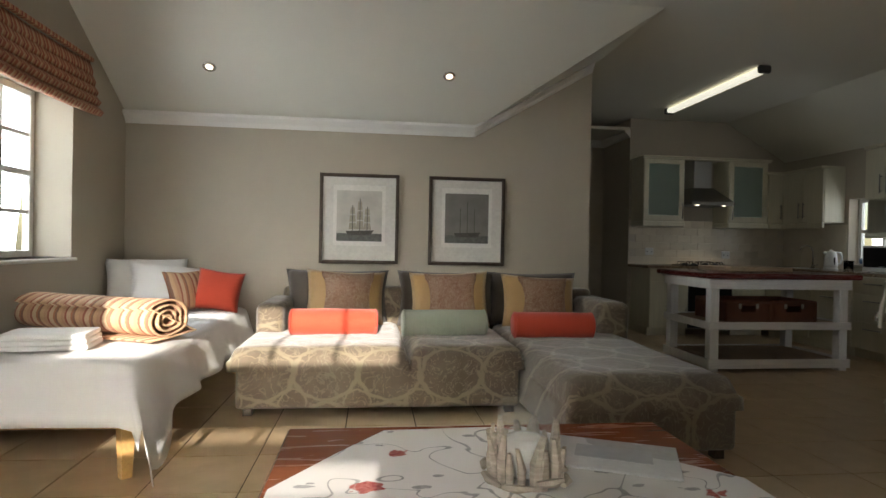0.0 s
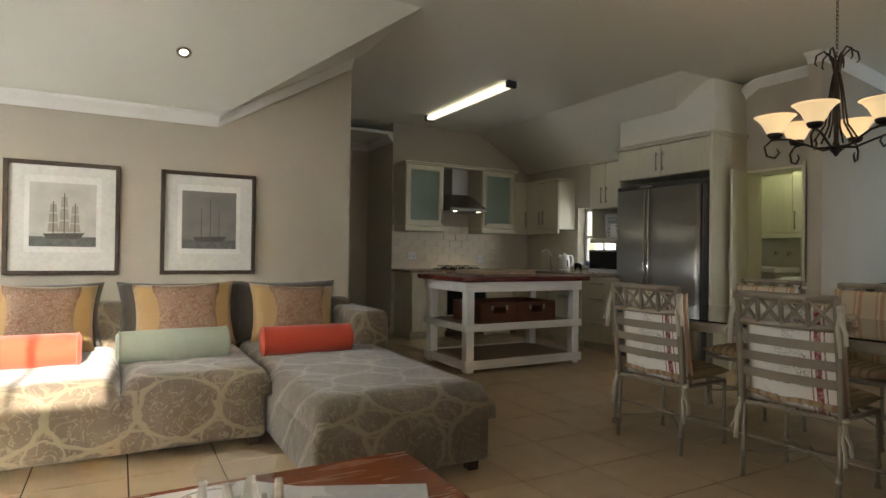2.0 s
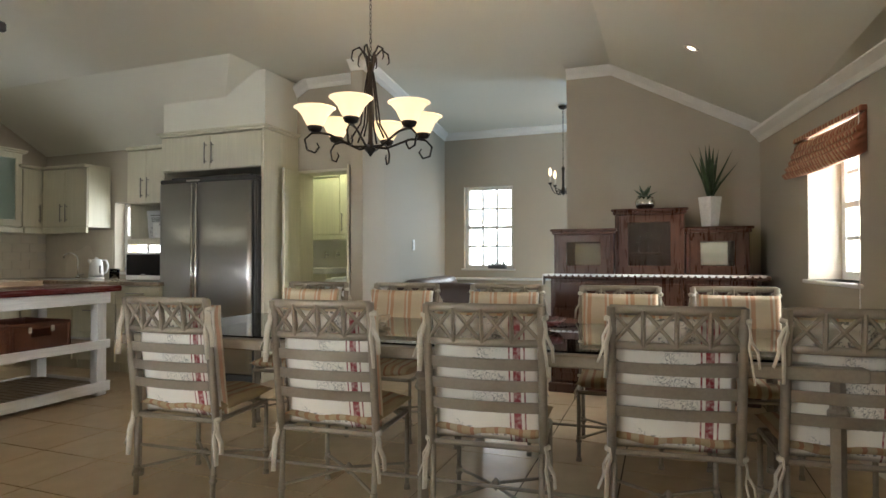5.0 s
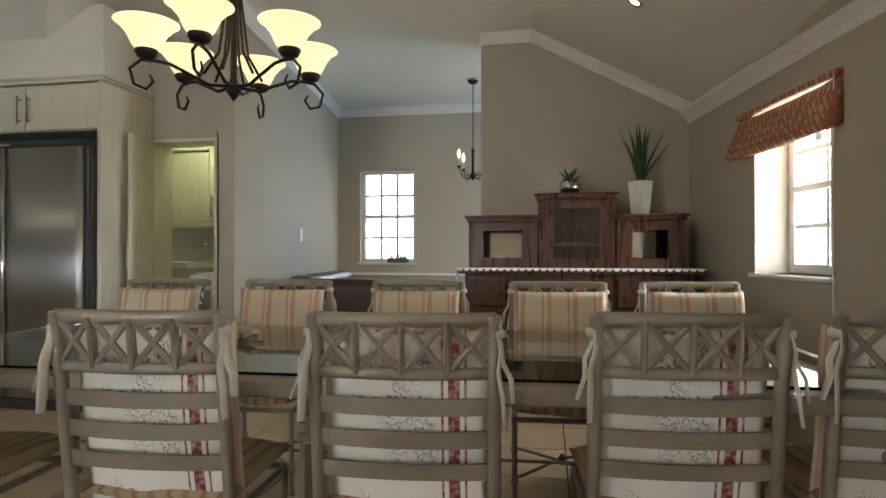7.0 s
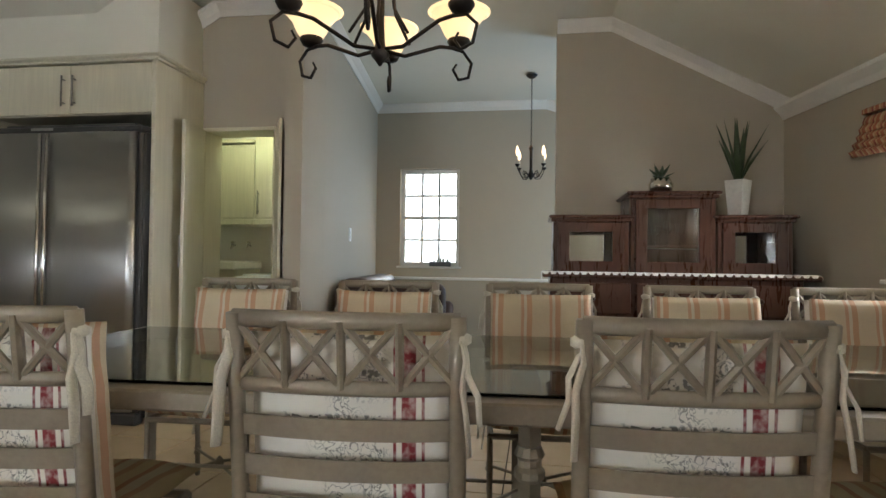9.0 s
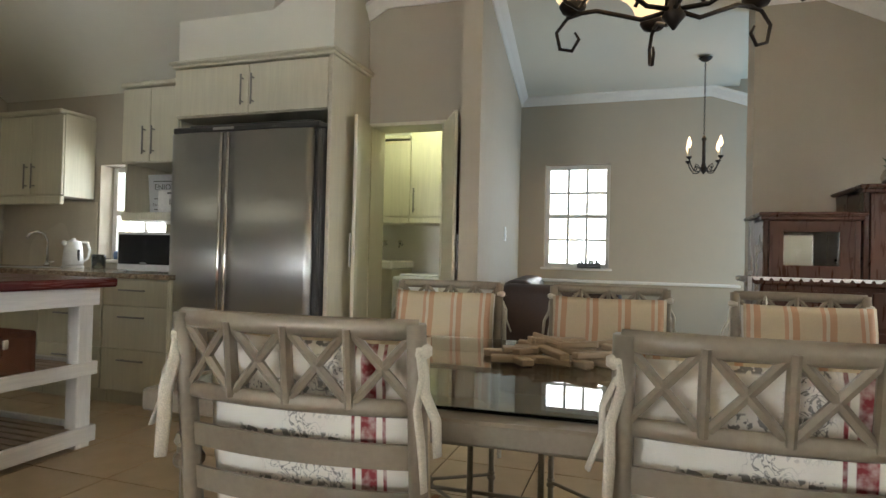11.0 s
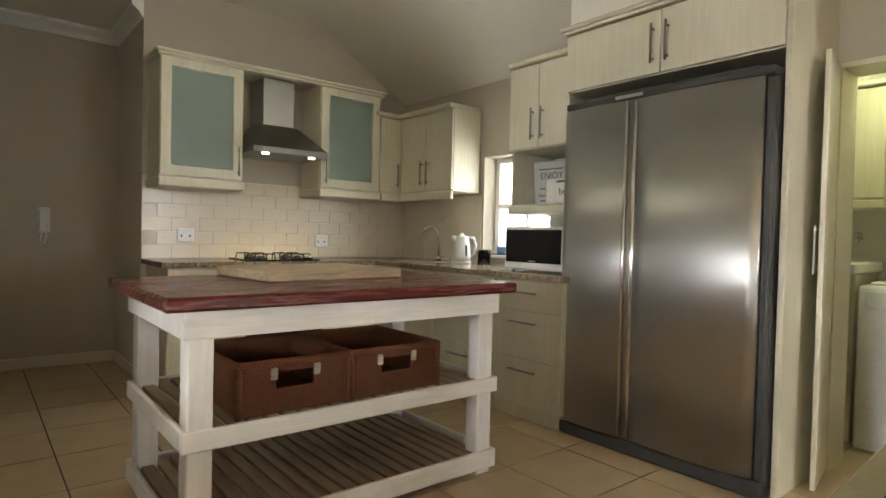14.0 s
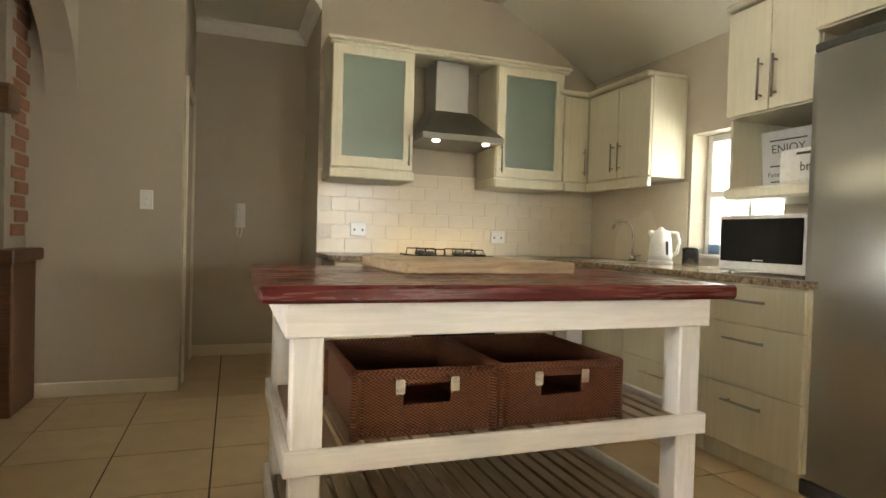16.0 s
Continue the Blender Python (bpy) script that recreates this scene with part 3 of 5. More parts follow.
# added glowing cards as bright hazy distance outside the windows
CARDGLOW = glow("backdrop_glow", (0.93, 0.96, 1.0), 0.3)
# the south card also blocks the sun from the dining and stair openings
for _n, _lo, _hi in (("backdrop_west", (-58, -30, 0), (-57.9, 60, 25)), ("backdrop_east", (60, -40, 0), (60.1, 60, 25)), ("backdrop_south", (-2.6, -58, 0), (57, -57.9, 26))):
    struct(_n, Mesh().box(_lo, _hi), CARDGLOW, "added glowing card for the overexposed distance outside", "backdrop")

# ---- sitting room ----


def sofa():
    t = thing("sofa", "corner sofa with chaise in taupe damask upholstery", "sofa")
    xl, xr, yf, yb = -1.10, 1.66, 3.40, 4.84
    part("base", Mesh().box((xl, yf, 0.05), (0.72, yb, 0.33), .03, None, 3), DAMASK, t, "", True)
    part("chaise_base", Mesh().box((0.73, 2.50, 0.05), (xr, yb, 0.30), .03, None, 3), DAMASK, t, "", True)
    for p in ((-1.03, 3.47), (-1.03, 4.75), (0.66, 3.47), (0.8, 2.56), (1.58, 2.56), (1.58, 4.75)):
        part("foot", bar((p[0] - .03, p[1] - .03, 0), (p[0] + .03, p[1] + .03, .06)), FRAMEW, t)
    part("back", Mesh().box((xl + .1, 4.62, 0.2), (xr + .02, yb, 0.74), .05, None, 3), DAMASK, t, "", True)
    part("arm", Mesh().box((xl, 4.00, 0.25), (xl + .20, 4.74, 0.66), .06, None, 4), DAMASK, t, "", True)
    part("arm", Mesh().box((xr - .16, 4.02, 0.25), (xr + .10, 4.74, 0.68), .06, None, 4), DAMASK, t, "", True)

    def seat(x0, x1, y0, y1, z0, z1, seed):
        me = Mesh()
        n, k = 30, 24
        top, bot = {}, {}
        for i in range(n + 1):
            for j in range(k + 1):
                a, c = i / n, j / k
                x, y = x0 + a * (x1 - x0), y0 + c * (y1 - y0)
                e = min(a * (x1 - x0), (1 - a) * (x1 - x0), c * (y1 - y0), (1 - c) * (y1 - y0))
                r = min(1.0, e / 0.09)
                z = z0 + (z1 - z0) * (0.42 + 0.58 * math.sqrt(1 - (1 - r) ** 2)) + .012 * noise.noise((x * 5, y * 5, seed)) * r
                gather = 0.010 * math.sin(x * 95 + 3 * noise.noise((x * 8, 0, seed))) * (1 - r)
                top[i, j] = me.b.verts.new((x, y + (gather - .0 if j == 0 else 0), z))
                bot[i, j] = me.b.verts.new((x, y, z0)) if i in (0, n) or j in (0, k) else None
        for i in range(n):
            for j in range(k):
                me.b.faces.new((top[i, j], top[i + 1, j], top[i + 1, j + 1], top[i, j + 1]))
        for i in range(n):
            for j in (0, k):
                me.b.faces.new((top[i, j], bot[i, j], bot[i + 1, j], top[i + 1, j]))
        for j in range(k):
            for i in (0, n):
                me.b.faces.new((top[i, j], top[i, j + 1], bot[i, j + 1], bot[i, j]))
        part("seat_cushion", me, DAMASK, t, "", True)

    seat(xl - .04, -0.02, yf - .05, 4.62, 0.30, 0.45, 1)
    seat(-0.01, 0.74, yf - .04, 4.62, 0.30, 0.45, 2)
    seat(0.74, xr + .02, 2.48, 4.62, 0.27, 0.44, 3)


sofa()


def cushion(label, x, y, z, w, h, d, material, tilt=-14, turn=0, roll=0, centre=None):
    t = thing("cushion", label, "cushion", pose(x, y, z, tilt, roll, turn))
    part("cover", Mesh().pillow(w, h, d, Matrix.Translation((0, 0, h / 2)), 16), material, t, "", True)
    if centre is not None:
        me = Mesh()
        me.pillow(w * .66, h * .88, d * .5, Matrix.Translation((w * .02, -d * .30, h / 2)), 14)
        part("panel", me, centre, t, "paisley woven centre panel", True)


for _x in (-0.55, 0.38, 1.13):
    cushion("dark taupe velvet back cushion on the sofa", _x, 4.58, 0.42, 0.86 if _x < 1 else .8, 0.47, 0.24, DARKV, -10)
cushion("gold satin cushion with paisley centre", -0.48, 4.38, 0.43, 0.64, 0.47, 0.23, GOLDC, -16, 3, 2, PAIS)
cushion("gold satin cushion with paisley centre", 0.38, 4.38, 0.43, 0.66, 0.47, 0.23, GOLDC, -16, -3, -2, PAIS)
cushion("gold satin cushion with paisley centre", 1.13, 4.36, 0.43, 0.66, 0.45, 0.23, GOLDC, -18, 4, 3, PAIS)


def bolster(label, x, y, z, l, r, material, turn=0):
    t = thing("bolster", label, "bolster cushion", pose(x, y, z + r, 0, 0, turn))
    prof = [(0.004, -l / 2 - .004), (r * .75, -l / 2 - .006), (r * .97, -l / 2 + .006), (r, -l / 2 + .03), (r * 1.02, 0), (r, l / 2 - .03), (r * .97, l / 2 - .006), (r * .75, l / 2 + .006), (0.004, l / 2 + .004)]
    me = Mesh().lathe(prof, n=24)
    part("cover", me, material, t, "", True, pose(0, 0, 0, 0, 90, 0))
    for s in (-1, 1):
        ring = [(s * (l / 2 - .012), r * .99 * math.cos(a), r * .99 * math.sin(a)) for a in [2 * math.pi * k / 20 for k in range(21)]]
        part("piping", Mesh().sweep(ring, .006, 5), material, t, "", True)


bolster("orange-red cotton bolster on the sofa", -0.53, 3.93, 0.44, 0.62, 0.095, REDC, 1)
bolster("sage green cotton bolster on the sofa", 0.27, 3.90, 0.44, 0.62, 0.095, SAGE, 2)
bolster("orange-red cotton bolster on the chaise", 1.08, 3.86, 0.43, 0.60, 0.095, REDC, -2)


def bed():
    t = thing("day_bed", "single day bed with white linen and pine legs", "bed")
    x0, x1, y0, y1 = -2.30, -1.33, 2.44, 4.76
    part("frame", Mesh().box((x0, y0 + .02, 0.24), (x1 - .02, y1, 0.33), .006), PINE, t)
    for p in ((x1 - .09, y0 + .03), (x1 - .09, y1 - .1), (x0 + .02, y0 + .03), (x0 + .02, y1 - .1)):
        part("leg", Mesh().sweep([(p[0] + .035, p[1] + .035, 0), (p[0] + .035, p[1] + .035, .25)], [.032, .045], 4), PINE, t)
    part("mattress", Mesh().box((x0, y0, 0.33), (x1, y1, 0.52), .05, None, 3), WHITEC, t, "", True)
    # cover falling over the long side and the foot, with folds
    me = Mesh()
    path = [(x0, 0.545), (x0 + .3, .55), (x0 + .6, .55), (x1 - .05, .545), (x1 + .01, .53), (x1 + .035, .48), (x1 + .05, .42), (x1 + .07, .36), (x1 + .09, .30), (x1 + .10, .26)]
    n = 60
    rows = []
    for i in range(n + 1):
        c = i / n
        y = y0 - .04 + c * (y1 - y0 + .04)
        row = []
        for k, (x, z) in enumerate(path):
            hang = max(0, k - 4) / 5
            drop = .20 * math.exp(-((y - y0) / .22) ** 2) * hang
            fold = .022 * hang * math.sin(y * 13 + 2.2 * noise.noise((y * 2, 1, 0))) + .012 * noise.noise((x * 6, y * 6, 2))
            row.append(me.b.verts.new((x + fold, y, z + .006 * noise.noise((x * 9, y * 7, 5)) - drop + .05 * hang * c)))
        rows.append(row)
    for a, c in zip(rows, rows[1:]):
        for k in range(len(path) - 1):
            me.b.faces.new((a[k], a[k + 1], c[k + 1], c[k]))
    foot = []
    for j in range(1, 7):
        foot.append([me.b.verts.new((v.co.x + .004 * j, y0 - .045 - .006 * j + .012 * noise.noise((v.co.x * 7, j, 3)), v.co.z - (.045 * j if k < 6 else .01 * j))) for k, v in enumerate(rows[0])])
    for a, c in zip([rows[0]] + foot, foot):
        for k in range(len(path) - 1):
            me.b.faces.new((a[k], c[k], c[k + 1], a[k + 1]))
    ob = part("cover", me, WHITEC, t, "creased white cotton cover hanging over the edge", True)
    ob.modifiers.new("solid", "SOLIDIFY").thickness = 0.006


bed()
cushion("white pillow leaning on the bed head", -2.02, 4.52, 0.55, 0.62, 0.45, 0.25, WHITEC, -28, 24)
cushion("white pillow leaning on another pillow", -1.82, 4.40, 0.55, 0.60, 0.42, 0.25, WHITEC, -34, 30, 8)
cushion("striped scatter cushion on the bed", -1.66, 4.42, 0.55, 0.34, 0.34, 0.13, THROWST, -24, 52)
cushion("red scatter cushion on the bed", -1.50, 4.44, 0.55, 0.36, 0.34, 0.14, REDC, -20, 4, 8)


def throw():
    t = thing("rolled_throw", "striped woven throw rolled up on the bed", "blanket", pose(-1.80, 3.18, 0.555, 0, 0, -24) @ Matrix.Diagonal((1.15, 1.3, 0.95, 1)))
    me = Mesh()
    n = 70
    sp = []
    for i in range(n + 1):
        a = i / n * 2 * math.pi * 3.4
        r = .022 + .108 * i / n
        sp.append((r * math.cos(a), .125 + r * .92 * math.sin(a)))
    sp += [(.16, .03), (.02, .022), (-.12, .025)]
    cols = []
    for k in range(15):
        x = -.42 + .84 * k / 14
        cols.append([me.b.verts.new((x + .016 * noise.noise((y * 20, z * 20, 1)) * (1 if k in (0, 14) else .2), y + .006 * noise.noise((x * 8, z * 6, 4)), z + .008 * noise.noise((x * 7, y * 9, 8)))) for y, z in sp])
    for a, c in zip(cols, cols[1:]):
        for k in range(len(sp) - 1):
            me.b.faces.new((a[k], a[k + 1], c[k + 1], c[k]))
    ob = part("cloth", me, THROWST, t, "", True)
    ob.modifiers.new("solid", "SOLIDIFY").thickness = 0.011


throw()
_t = thing("folded_towel", "folded white towel on the bed cover", "towel", pose(-1.86, 2.80, 0.555, 0, 0, 8))
for _i in range(3):
    part("fold", Mesh().box((-.20, -.13, .026 * _i), (.20 - .006 * _i, .13, .026 * _i + .03), .012, None, 3), WHITEC, _t, "", True)


def coffee_table():
    t = thing("coffee_table", "low cherry wood coffee table on the tiles", "table")
    part("tabletop", Mesh().box((-0.56, 1.02, 0.385), (0.86, 1.85, 0.42), .008), CHERRY, t)
    part("apron", Mesh().box((-0.50, 1.08, 0.30), (0.80, 1.79, 0.385), .004), CHERRY, t)
    for p in ((-.48, 1.10), (.71, 1.10), (-.48, 1.70), (.71, 1.70)):
        part("leg", bar((p[0], p[1], 0), (p[0] + .07, p[1] + .07, .30)), CHERRY, t)


coffee_table()
_t = thing("tablecloth", "white cotton cloth with red flowers laid cornerwise", "tablecloth", pose(0.16, 1.28, 0.4215, 0, 0, 0))
_m = Mesh()
_out = [(-.70, -.24), (-.70, .02), (-.52, .30), (-.37, .51), (-.1, .525), (.15, .53), (.45, .25), (.70, 0), (.70, -.24)]
_m.prism([(x, y, 0) for x, y in _out], (0, 0, .003))
part("cloth", _m, FLORAL, _t)


def vase():
    t = thing("candle_jar", "glass candle jar ringed with driftwood sticks", "candle holder", pose(0.20, 1.34, 0.425) @ Matrix.Diagonal((1.3, 1.3, .97, 1)))
    part("jar", Mesh().lathe([(.060, .004), (.064, .02), (.064, .20), (.068, .222), (.066, .225), (.061, .205), (.060, .03), (.02, .012)], n=28), JARG, t, "clear glass jar", True)
    part("candle", Mesh().lathe([(.045, .013), (.046, .12), (.03, .124)], n=20), CERAM, t, "white candle", True)
    rnd = random.Random(4)
    for k in range(20):
        a = 2 * math.pi * k / 20 + rnd.uniform(-.08, .08)
        h, r = rnd.uniform(.10, .165), rnd.uniform(.008, .014)
        c = Vector((math.cos(a), math.sin(a), 0))
        part("stick", Mesh().sweep([c * .078, c * .080 + Vector((0, 0, h * .5)), c * (.082 + rnd.uniform(-.004, .012)) + Vector((rnd.uniform(-.012, .012), 0, h))], [r, r * 1.1, r * .55], 6), DRIFT, t)
    for k in range(8):
        a = 2 * math.pi * k / 8
        p = [(.096 * math.cos(a + s), .096 * math.sin(a + s), .014 + .012 * math.sin(3 * a + s)) for s in (0, .35, .75)]
        part("stick", Mesh().sweep(p, [.008, .012, .006], 6), DRIFT, t)


vase()
_t = thing("folder", "grey-white printed folder lying on the cloth", "booklet", pose(0.53, 1.47, 0.426, 0, 0, -24) @ Matrix.Diagonal((1.35, 1.3, 1, 1)))
part("cover", Mesh().box((-.15, -.11, 0), (.15, .11, .008), .002), plain("folder_card", (0.60, 0.60, 0.60), 0.3), _t)
part("label", Mesh().box((-.09, -.04, .0085), (.09, .05, .0095)), plain("folder_print", (0.42, 0.43, 0.45), 0.4), _t, "faded printed picture")


def picture(x, sky):
    t = thing("framed_print", "framed print of a sailing ship with wide mount", "picture", pose(x, YP, 0.925), group="prints over the sofa")
    w, h = .70, .80
    fr = Mesh()
    fr.ring((0, w, 0, h), (.03, w - .03, .03, h - .03), -.03, -.001)
    part("frame", fr, FRAMEW, t)
    part("mount", Mesh().box((.03, -.012, .03), (w - .03, -.004, h - .03)), PAPER, t)
    part("inner_line", Mesh().box((.12, -.0135, .16), (.58, -.012, .70)), plain("mount_inner", (0.70, 0.68, 0.62), 0.8), t)
    part("print", Mesh().box((.15, -.015, .20), (.55, -.0137, .65)), sky, t)
    part("sea", Mesh().box((.15, -.0165, .20), (.55, -.0152, .27)), plain("print_sea", (0.13, 0.13, 0.115), 0.9, 0, 40, 0.4), t)
    ship = Mesh()
    y = -.0175
    ship.prism([(.25, y, .255), (.45, y, .255), (.48, y, .30), (.23, y, .29)], (0, .0009, 0))
    part("hull", ship, INK, t)
    for k, (cx, hh) in enumerate(((.29, .22), (.355, .28), (.42, .21))):
        part("mast", Mesh().box((cx - .003, y, .29), (cx + .003, y + .0009, .30 + hh)), INK, t)
        for j in range(3):
            ww = .034 - .006 * j
            z = .305 + hh * .31 * j
            part("sail", Mesh().prism([(cx - ww, y + .0012, z), (cx + ww, y + .0012, z), (cx + ww * .8, y + .0012, z + hh * .27), (cx - ww * .8, y + .0012, z + hh * .27)], (0, .0006, 0)), SKYP2 if sky is SKYP2 else plain("sail_grey", (0.33, 0.30, 0.235), 0.9), t)


picture(-0.735, SKYP)
picture(0.235, SKYP2)


def roman_blind(m, w, h, material, label, cord=.965):
    t = thing("roman_blind", label, "blind", m)
    part("rail", bar((0, 0.0, h - .03), (w, .035, h)), material, t)
    folds = 5
    for k in range(folds):
        z1 = h - .03 - k * (h - .05) / folds
        z0 = z1 - (h - .05) / folds - .03
        me = Mesh()
        d = .03 + .02 * k
        secs = [(0.004, z1), (d * .6, (z0 + z1) / 2 + .02), (d, z0 + .03), (d * .8, z0), (d * .3, z0 + .012), (0.004, z0 + .03)]
        rows = []
        for i in range(13):
            x = w * i / 12
            rows.append([me.b.verts.new((x, y + .006 * noise.noise((x * 6, k, y * 9)), z - .012 * math.sin(math.pi * i / 12) + .004 * noise.noise((x * 9, k * 3, 1)))) for y, z in secs])
        for a, c in zip(rows, rows[1:]):
            for j in range(6):
                me.b.faces.new((a[j], a[(j + 1) % 6], c[(j + 1) % 6], c[j]))
        me.b.faces.new(rows[0])
        me.b.faces.new(rows[-1][::-1])
        part("fold", me, material, t, "", True)
    part("cord", Mesh().sweep([(w * cord, .035, h - .03), (w * cord + .004, .04, .0), (w * cord + .01, .035, -.95)], .003, 5), TRIM, t)


roman_blind(pose(XW, 4.26, 2.02, 0, 0, -90), 1.32, 0.42, BLINDST, "striped terracotta roman blind drawn up over the window")
roman_blind(SLANT @ pose(4.30, YD, 1.68), 0.98, 0.27, BLINDST, "striped terracotta roman blind drawn up over the window", .02)

# ---- dining ----


def dining_chair():
    t = thing("dining_chair", "taupe metal dining chair with tied cotton cushions", "chair", group="chairs round the dining table")

    def back(z, x=0.0):
        """Point on the leaning, slightly curved back."""
        return Vector((x, -.205 - .07 * max(0, z - .38) / .57 - .03 * (1 - (x / .235) ** 2) * min(1, max(0, (z - .38) / .2)), z))

    for sx in (-1, 1):
        lg = Mesh().sweep([(sx * .215, .20, 0), (sx * .215, .20, .38)], .011, 8)
        lg.lathe([(.012, .10), (.017, .105), (.017, .115), (.012, .12), (.012, .125), (.016, .13), (.012, .14)], (sx * .215, .20, 0), 10)
        lg.lathe([(.016, 0), (.014, .02), (.010, .025)], (sx * .215, .20, 0), 10)
        part("leg", lg, CHAIRM, t, "", True)
        lb = Mesh().sweep([(sx * .22, -.22, 0), (sx * .22, -.205, .38)], .012, 8)
        lb.lathe([(.013, .10), (.018, .105), (.018, .115), (.013, .12), (.013, .125), (.017, .13), (.013, .14)], (sx * .22, -.216, 0), 10)
        part("leg", lb, CHAIRM, t, "", True)
        part("back_post", Mesh().sweep([back(z, sx * .228) for z in (.37, .5, .65, .8, .945)], .018, 8), CHAIRM, t, "", True)
    fr = Mesh()
    for a, c in (((-.22, -.205), (.22, -.205)), ((-.215, .20), (.215, .20)), ((-.22, -.205), (-.215, .20)), ((.22, -.205), (.215, .20))):
        fr.sweep([(a[0], a[1], .38), (c[0], c[1], .38)], .012, 6)
    part("seat_frame", fr, CHAIRM, t)
    for z, h in ((.935, .0105), (.80, .009)):
        me = Mesh()
        me.sweep([back(z, x) for x in (-.232, -.16, -.08, 0, .08, .16, .232)], h, 8, 1.75)
        part("rail", me, CHAIRM, t, "", True)
    for z in (.715, .63, .545):
        me = Mesh()
        rows = [[back(z + dz, x) + Vector((0, dy, 0)) for dz, dy in ((-.022, .004), (.022, .004), (.022, -.004), (-.022, -.004))] for x in [-.228 + .0456 * k for k in range(11)]]
        vs = [[me.b.verts.new(p) for p in r] for r in rows]
        for a, c in zip(vs, vs[1:]):
            for k in range(4):
                me.b.faces.new((a[k], a[(k + 1) % 4], c[(k + 1) % 4], c[k]))
        part("slat", me, CHAIRM, t)
    edges = [-.228, -.115, 0, .115, .228]
    for x in edges[1:-1]:
        part("upright", Mesh().sweep([back(.80, x), back(.935, x)], .009, 8, 1.8), CHAIRM, t)
    for a, c in zip(edges, edges[1:]):
        for p, q in ((a, c), (c, a)):
            part("lattice_bar", Mesh().sweep([back(.81, p + (.008 if p < q else -.008)), back(.925, q - (.008 if p < q else -.008))], .0088, 6), CHAIRM, t)
    st = Mesh()
    st.sweep([(-.215, .20, .125), (0, 0, .14), (.22, -.21, .125)], .007, 6)
    part("stretcher", st, CHAIRM, t)
    part("stretcher", Mesh().sweep([(.215, .20, .125), (0, 0, .152), (-.22, -.21, .125)], .007, 6), CHAIRM, t)
    part("boss", Mesh().lathe([(.004, .12), (.02, .14), (.02, .155), (.004, .175)], (0, 0, 0), 10), CHAIRM, t, "", True)
    seat = Mesh().pillow(.45, .45, .085, Matrix.Translation((0, .03, .432)) @ Matrix.Rotation(radians(90), 4, "X"), 18, .30, .02, .012)
    part("seat_cushion", seat, SEATST, t, "striped ochre and rust tufted seat cushion", True)
    lean = Matrix.Translation((0, -.172, .645)) @ Matrix.Rotation(radians(7), 4, "X")
    part("back_cushion", Mesh().pillow(.44, .52, .055, lean @ Matrix.Translation((0, -.012, 0)), 18, .28, .015, .008), PRINT, t, "cream printed cotton cushion back with red band", True)
    part("cushion_front", Mesh().pillow(.445, .525, .05, lean @ Matrix.Translation((0, .032, 0)), 18, .28, .015, .012), BACKST, t, "pale orange and cream striped cushion face", True)
    rnd = random.Random(9)
    for sx in (-1, 1):
        for z0, ln in ((.90, .22), (.39, .20)):
            p = back(z0, sx * .235)
            part("knot", Mesh().lathe([(.004, -.016), (.02, -.006), (.02, .008), (.004, .018)], p, 8), CREAMTIE, t, "", True)
            for k in range(2):
                dx = sx * (.012 + .016 * k)
                pts = [p + Vector((dx * s * 1.5 + .006 * math.sin(9 * s + k), -.018 - .012 * s + .010 * k, -ln * s * (1 - .25 * k) + .03 * s * (1 - s))) for s in (0, .2, .45, .7, 1)]
                part("tie", Mesh().sweep(pts, [.006, .011, .013, .013, .011], 6, .35), CREAMTIE, t, "cream cotton tie hanging loose", True)
    return t


_c = dining_chair()
NEAR = ((2.935, 2.42, -90 + 3), (3.005, 1.64, -90 + 4), (3.06, 0.945, -90 + 5), (3.18, 0.245, -90 + 6), (3.28, -0.36, -90 + 5))
FAR = ((4.02, 2.62, 90 + 3), (4.05, 1.93, 90 + 2), (4.08, 1.21, 90 + 4), (4.12, 0.50, 90 + 3), (4.20, -0.16, 90 + 5))
for _i, (_x, _y, _a) in enumerate(NEAR + FAR):
    if _i == 0:
        _c.matrix_basis = pose(_x, _y, 0, 0, 0, _a)
    else:
        copy_thing(_c, pose(_x, _y, 0, 0, 0, _a))


def dining_table():
    t = thing("dining_table", "long dining table with taupe metal frame and glass top", "table", pose(3.49, 1.28, 0, 0, 0, 3))
    w, l, z = .58, 1.66, .74
    fr = Mesh()
    for lo, hi in (((-w, -l, z - .05), (-w + .09, l, z)), ((w - .09, -l, z - .05), (w, l, z)), ((-w + .09, -l, z - .05), (w - .09, -l + .09, z)), ((-w + .09, l - .09, z - .05), (w - .09, l, z)), ((-w + .09, -.04, z - .05), (w - .09, .04, z - .012))):
        fr.box(lo, hi, .006)
    part("frame", fr, CHAIRM, t)
    part("glass_top", Mesh().box((-w + .06, -l + .06, z + .001), (w - .06, l - .06, z + .009), .002), TABLEG, t, "smoked glass inlay")
    for sx in (-1, 1):
        for sy in (-1, 0, 1):
            x, y = sx * (w - .07), sy * (l - .08)
            me = Mesh().sweep([(x, y, 0), (x, y, z - .05)], .026, 4)
            me.lathe([(.03, 0), (.03, .02), (.026, .03)], (x, y, 0), 10)
            me.lathe([(.028, .55), (.036, .56), (.036, .575), (.028, .585), (.028, .60), (.036, .61), (.028, .63)], (x, y, 0), 12)
            part("leg", me, CHAIRM, t)
        part("side_bar", Mesh().sweep([(sx * (w - .07), -l + .08, .16), (sx * (w - .07), l - .08, .16)], .008, 6), CHAIRM, t)


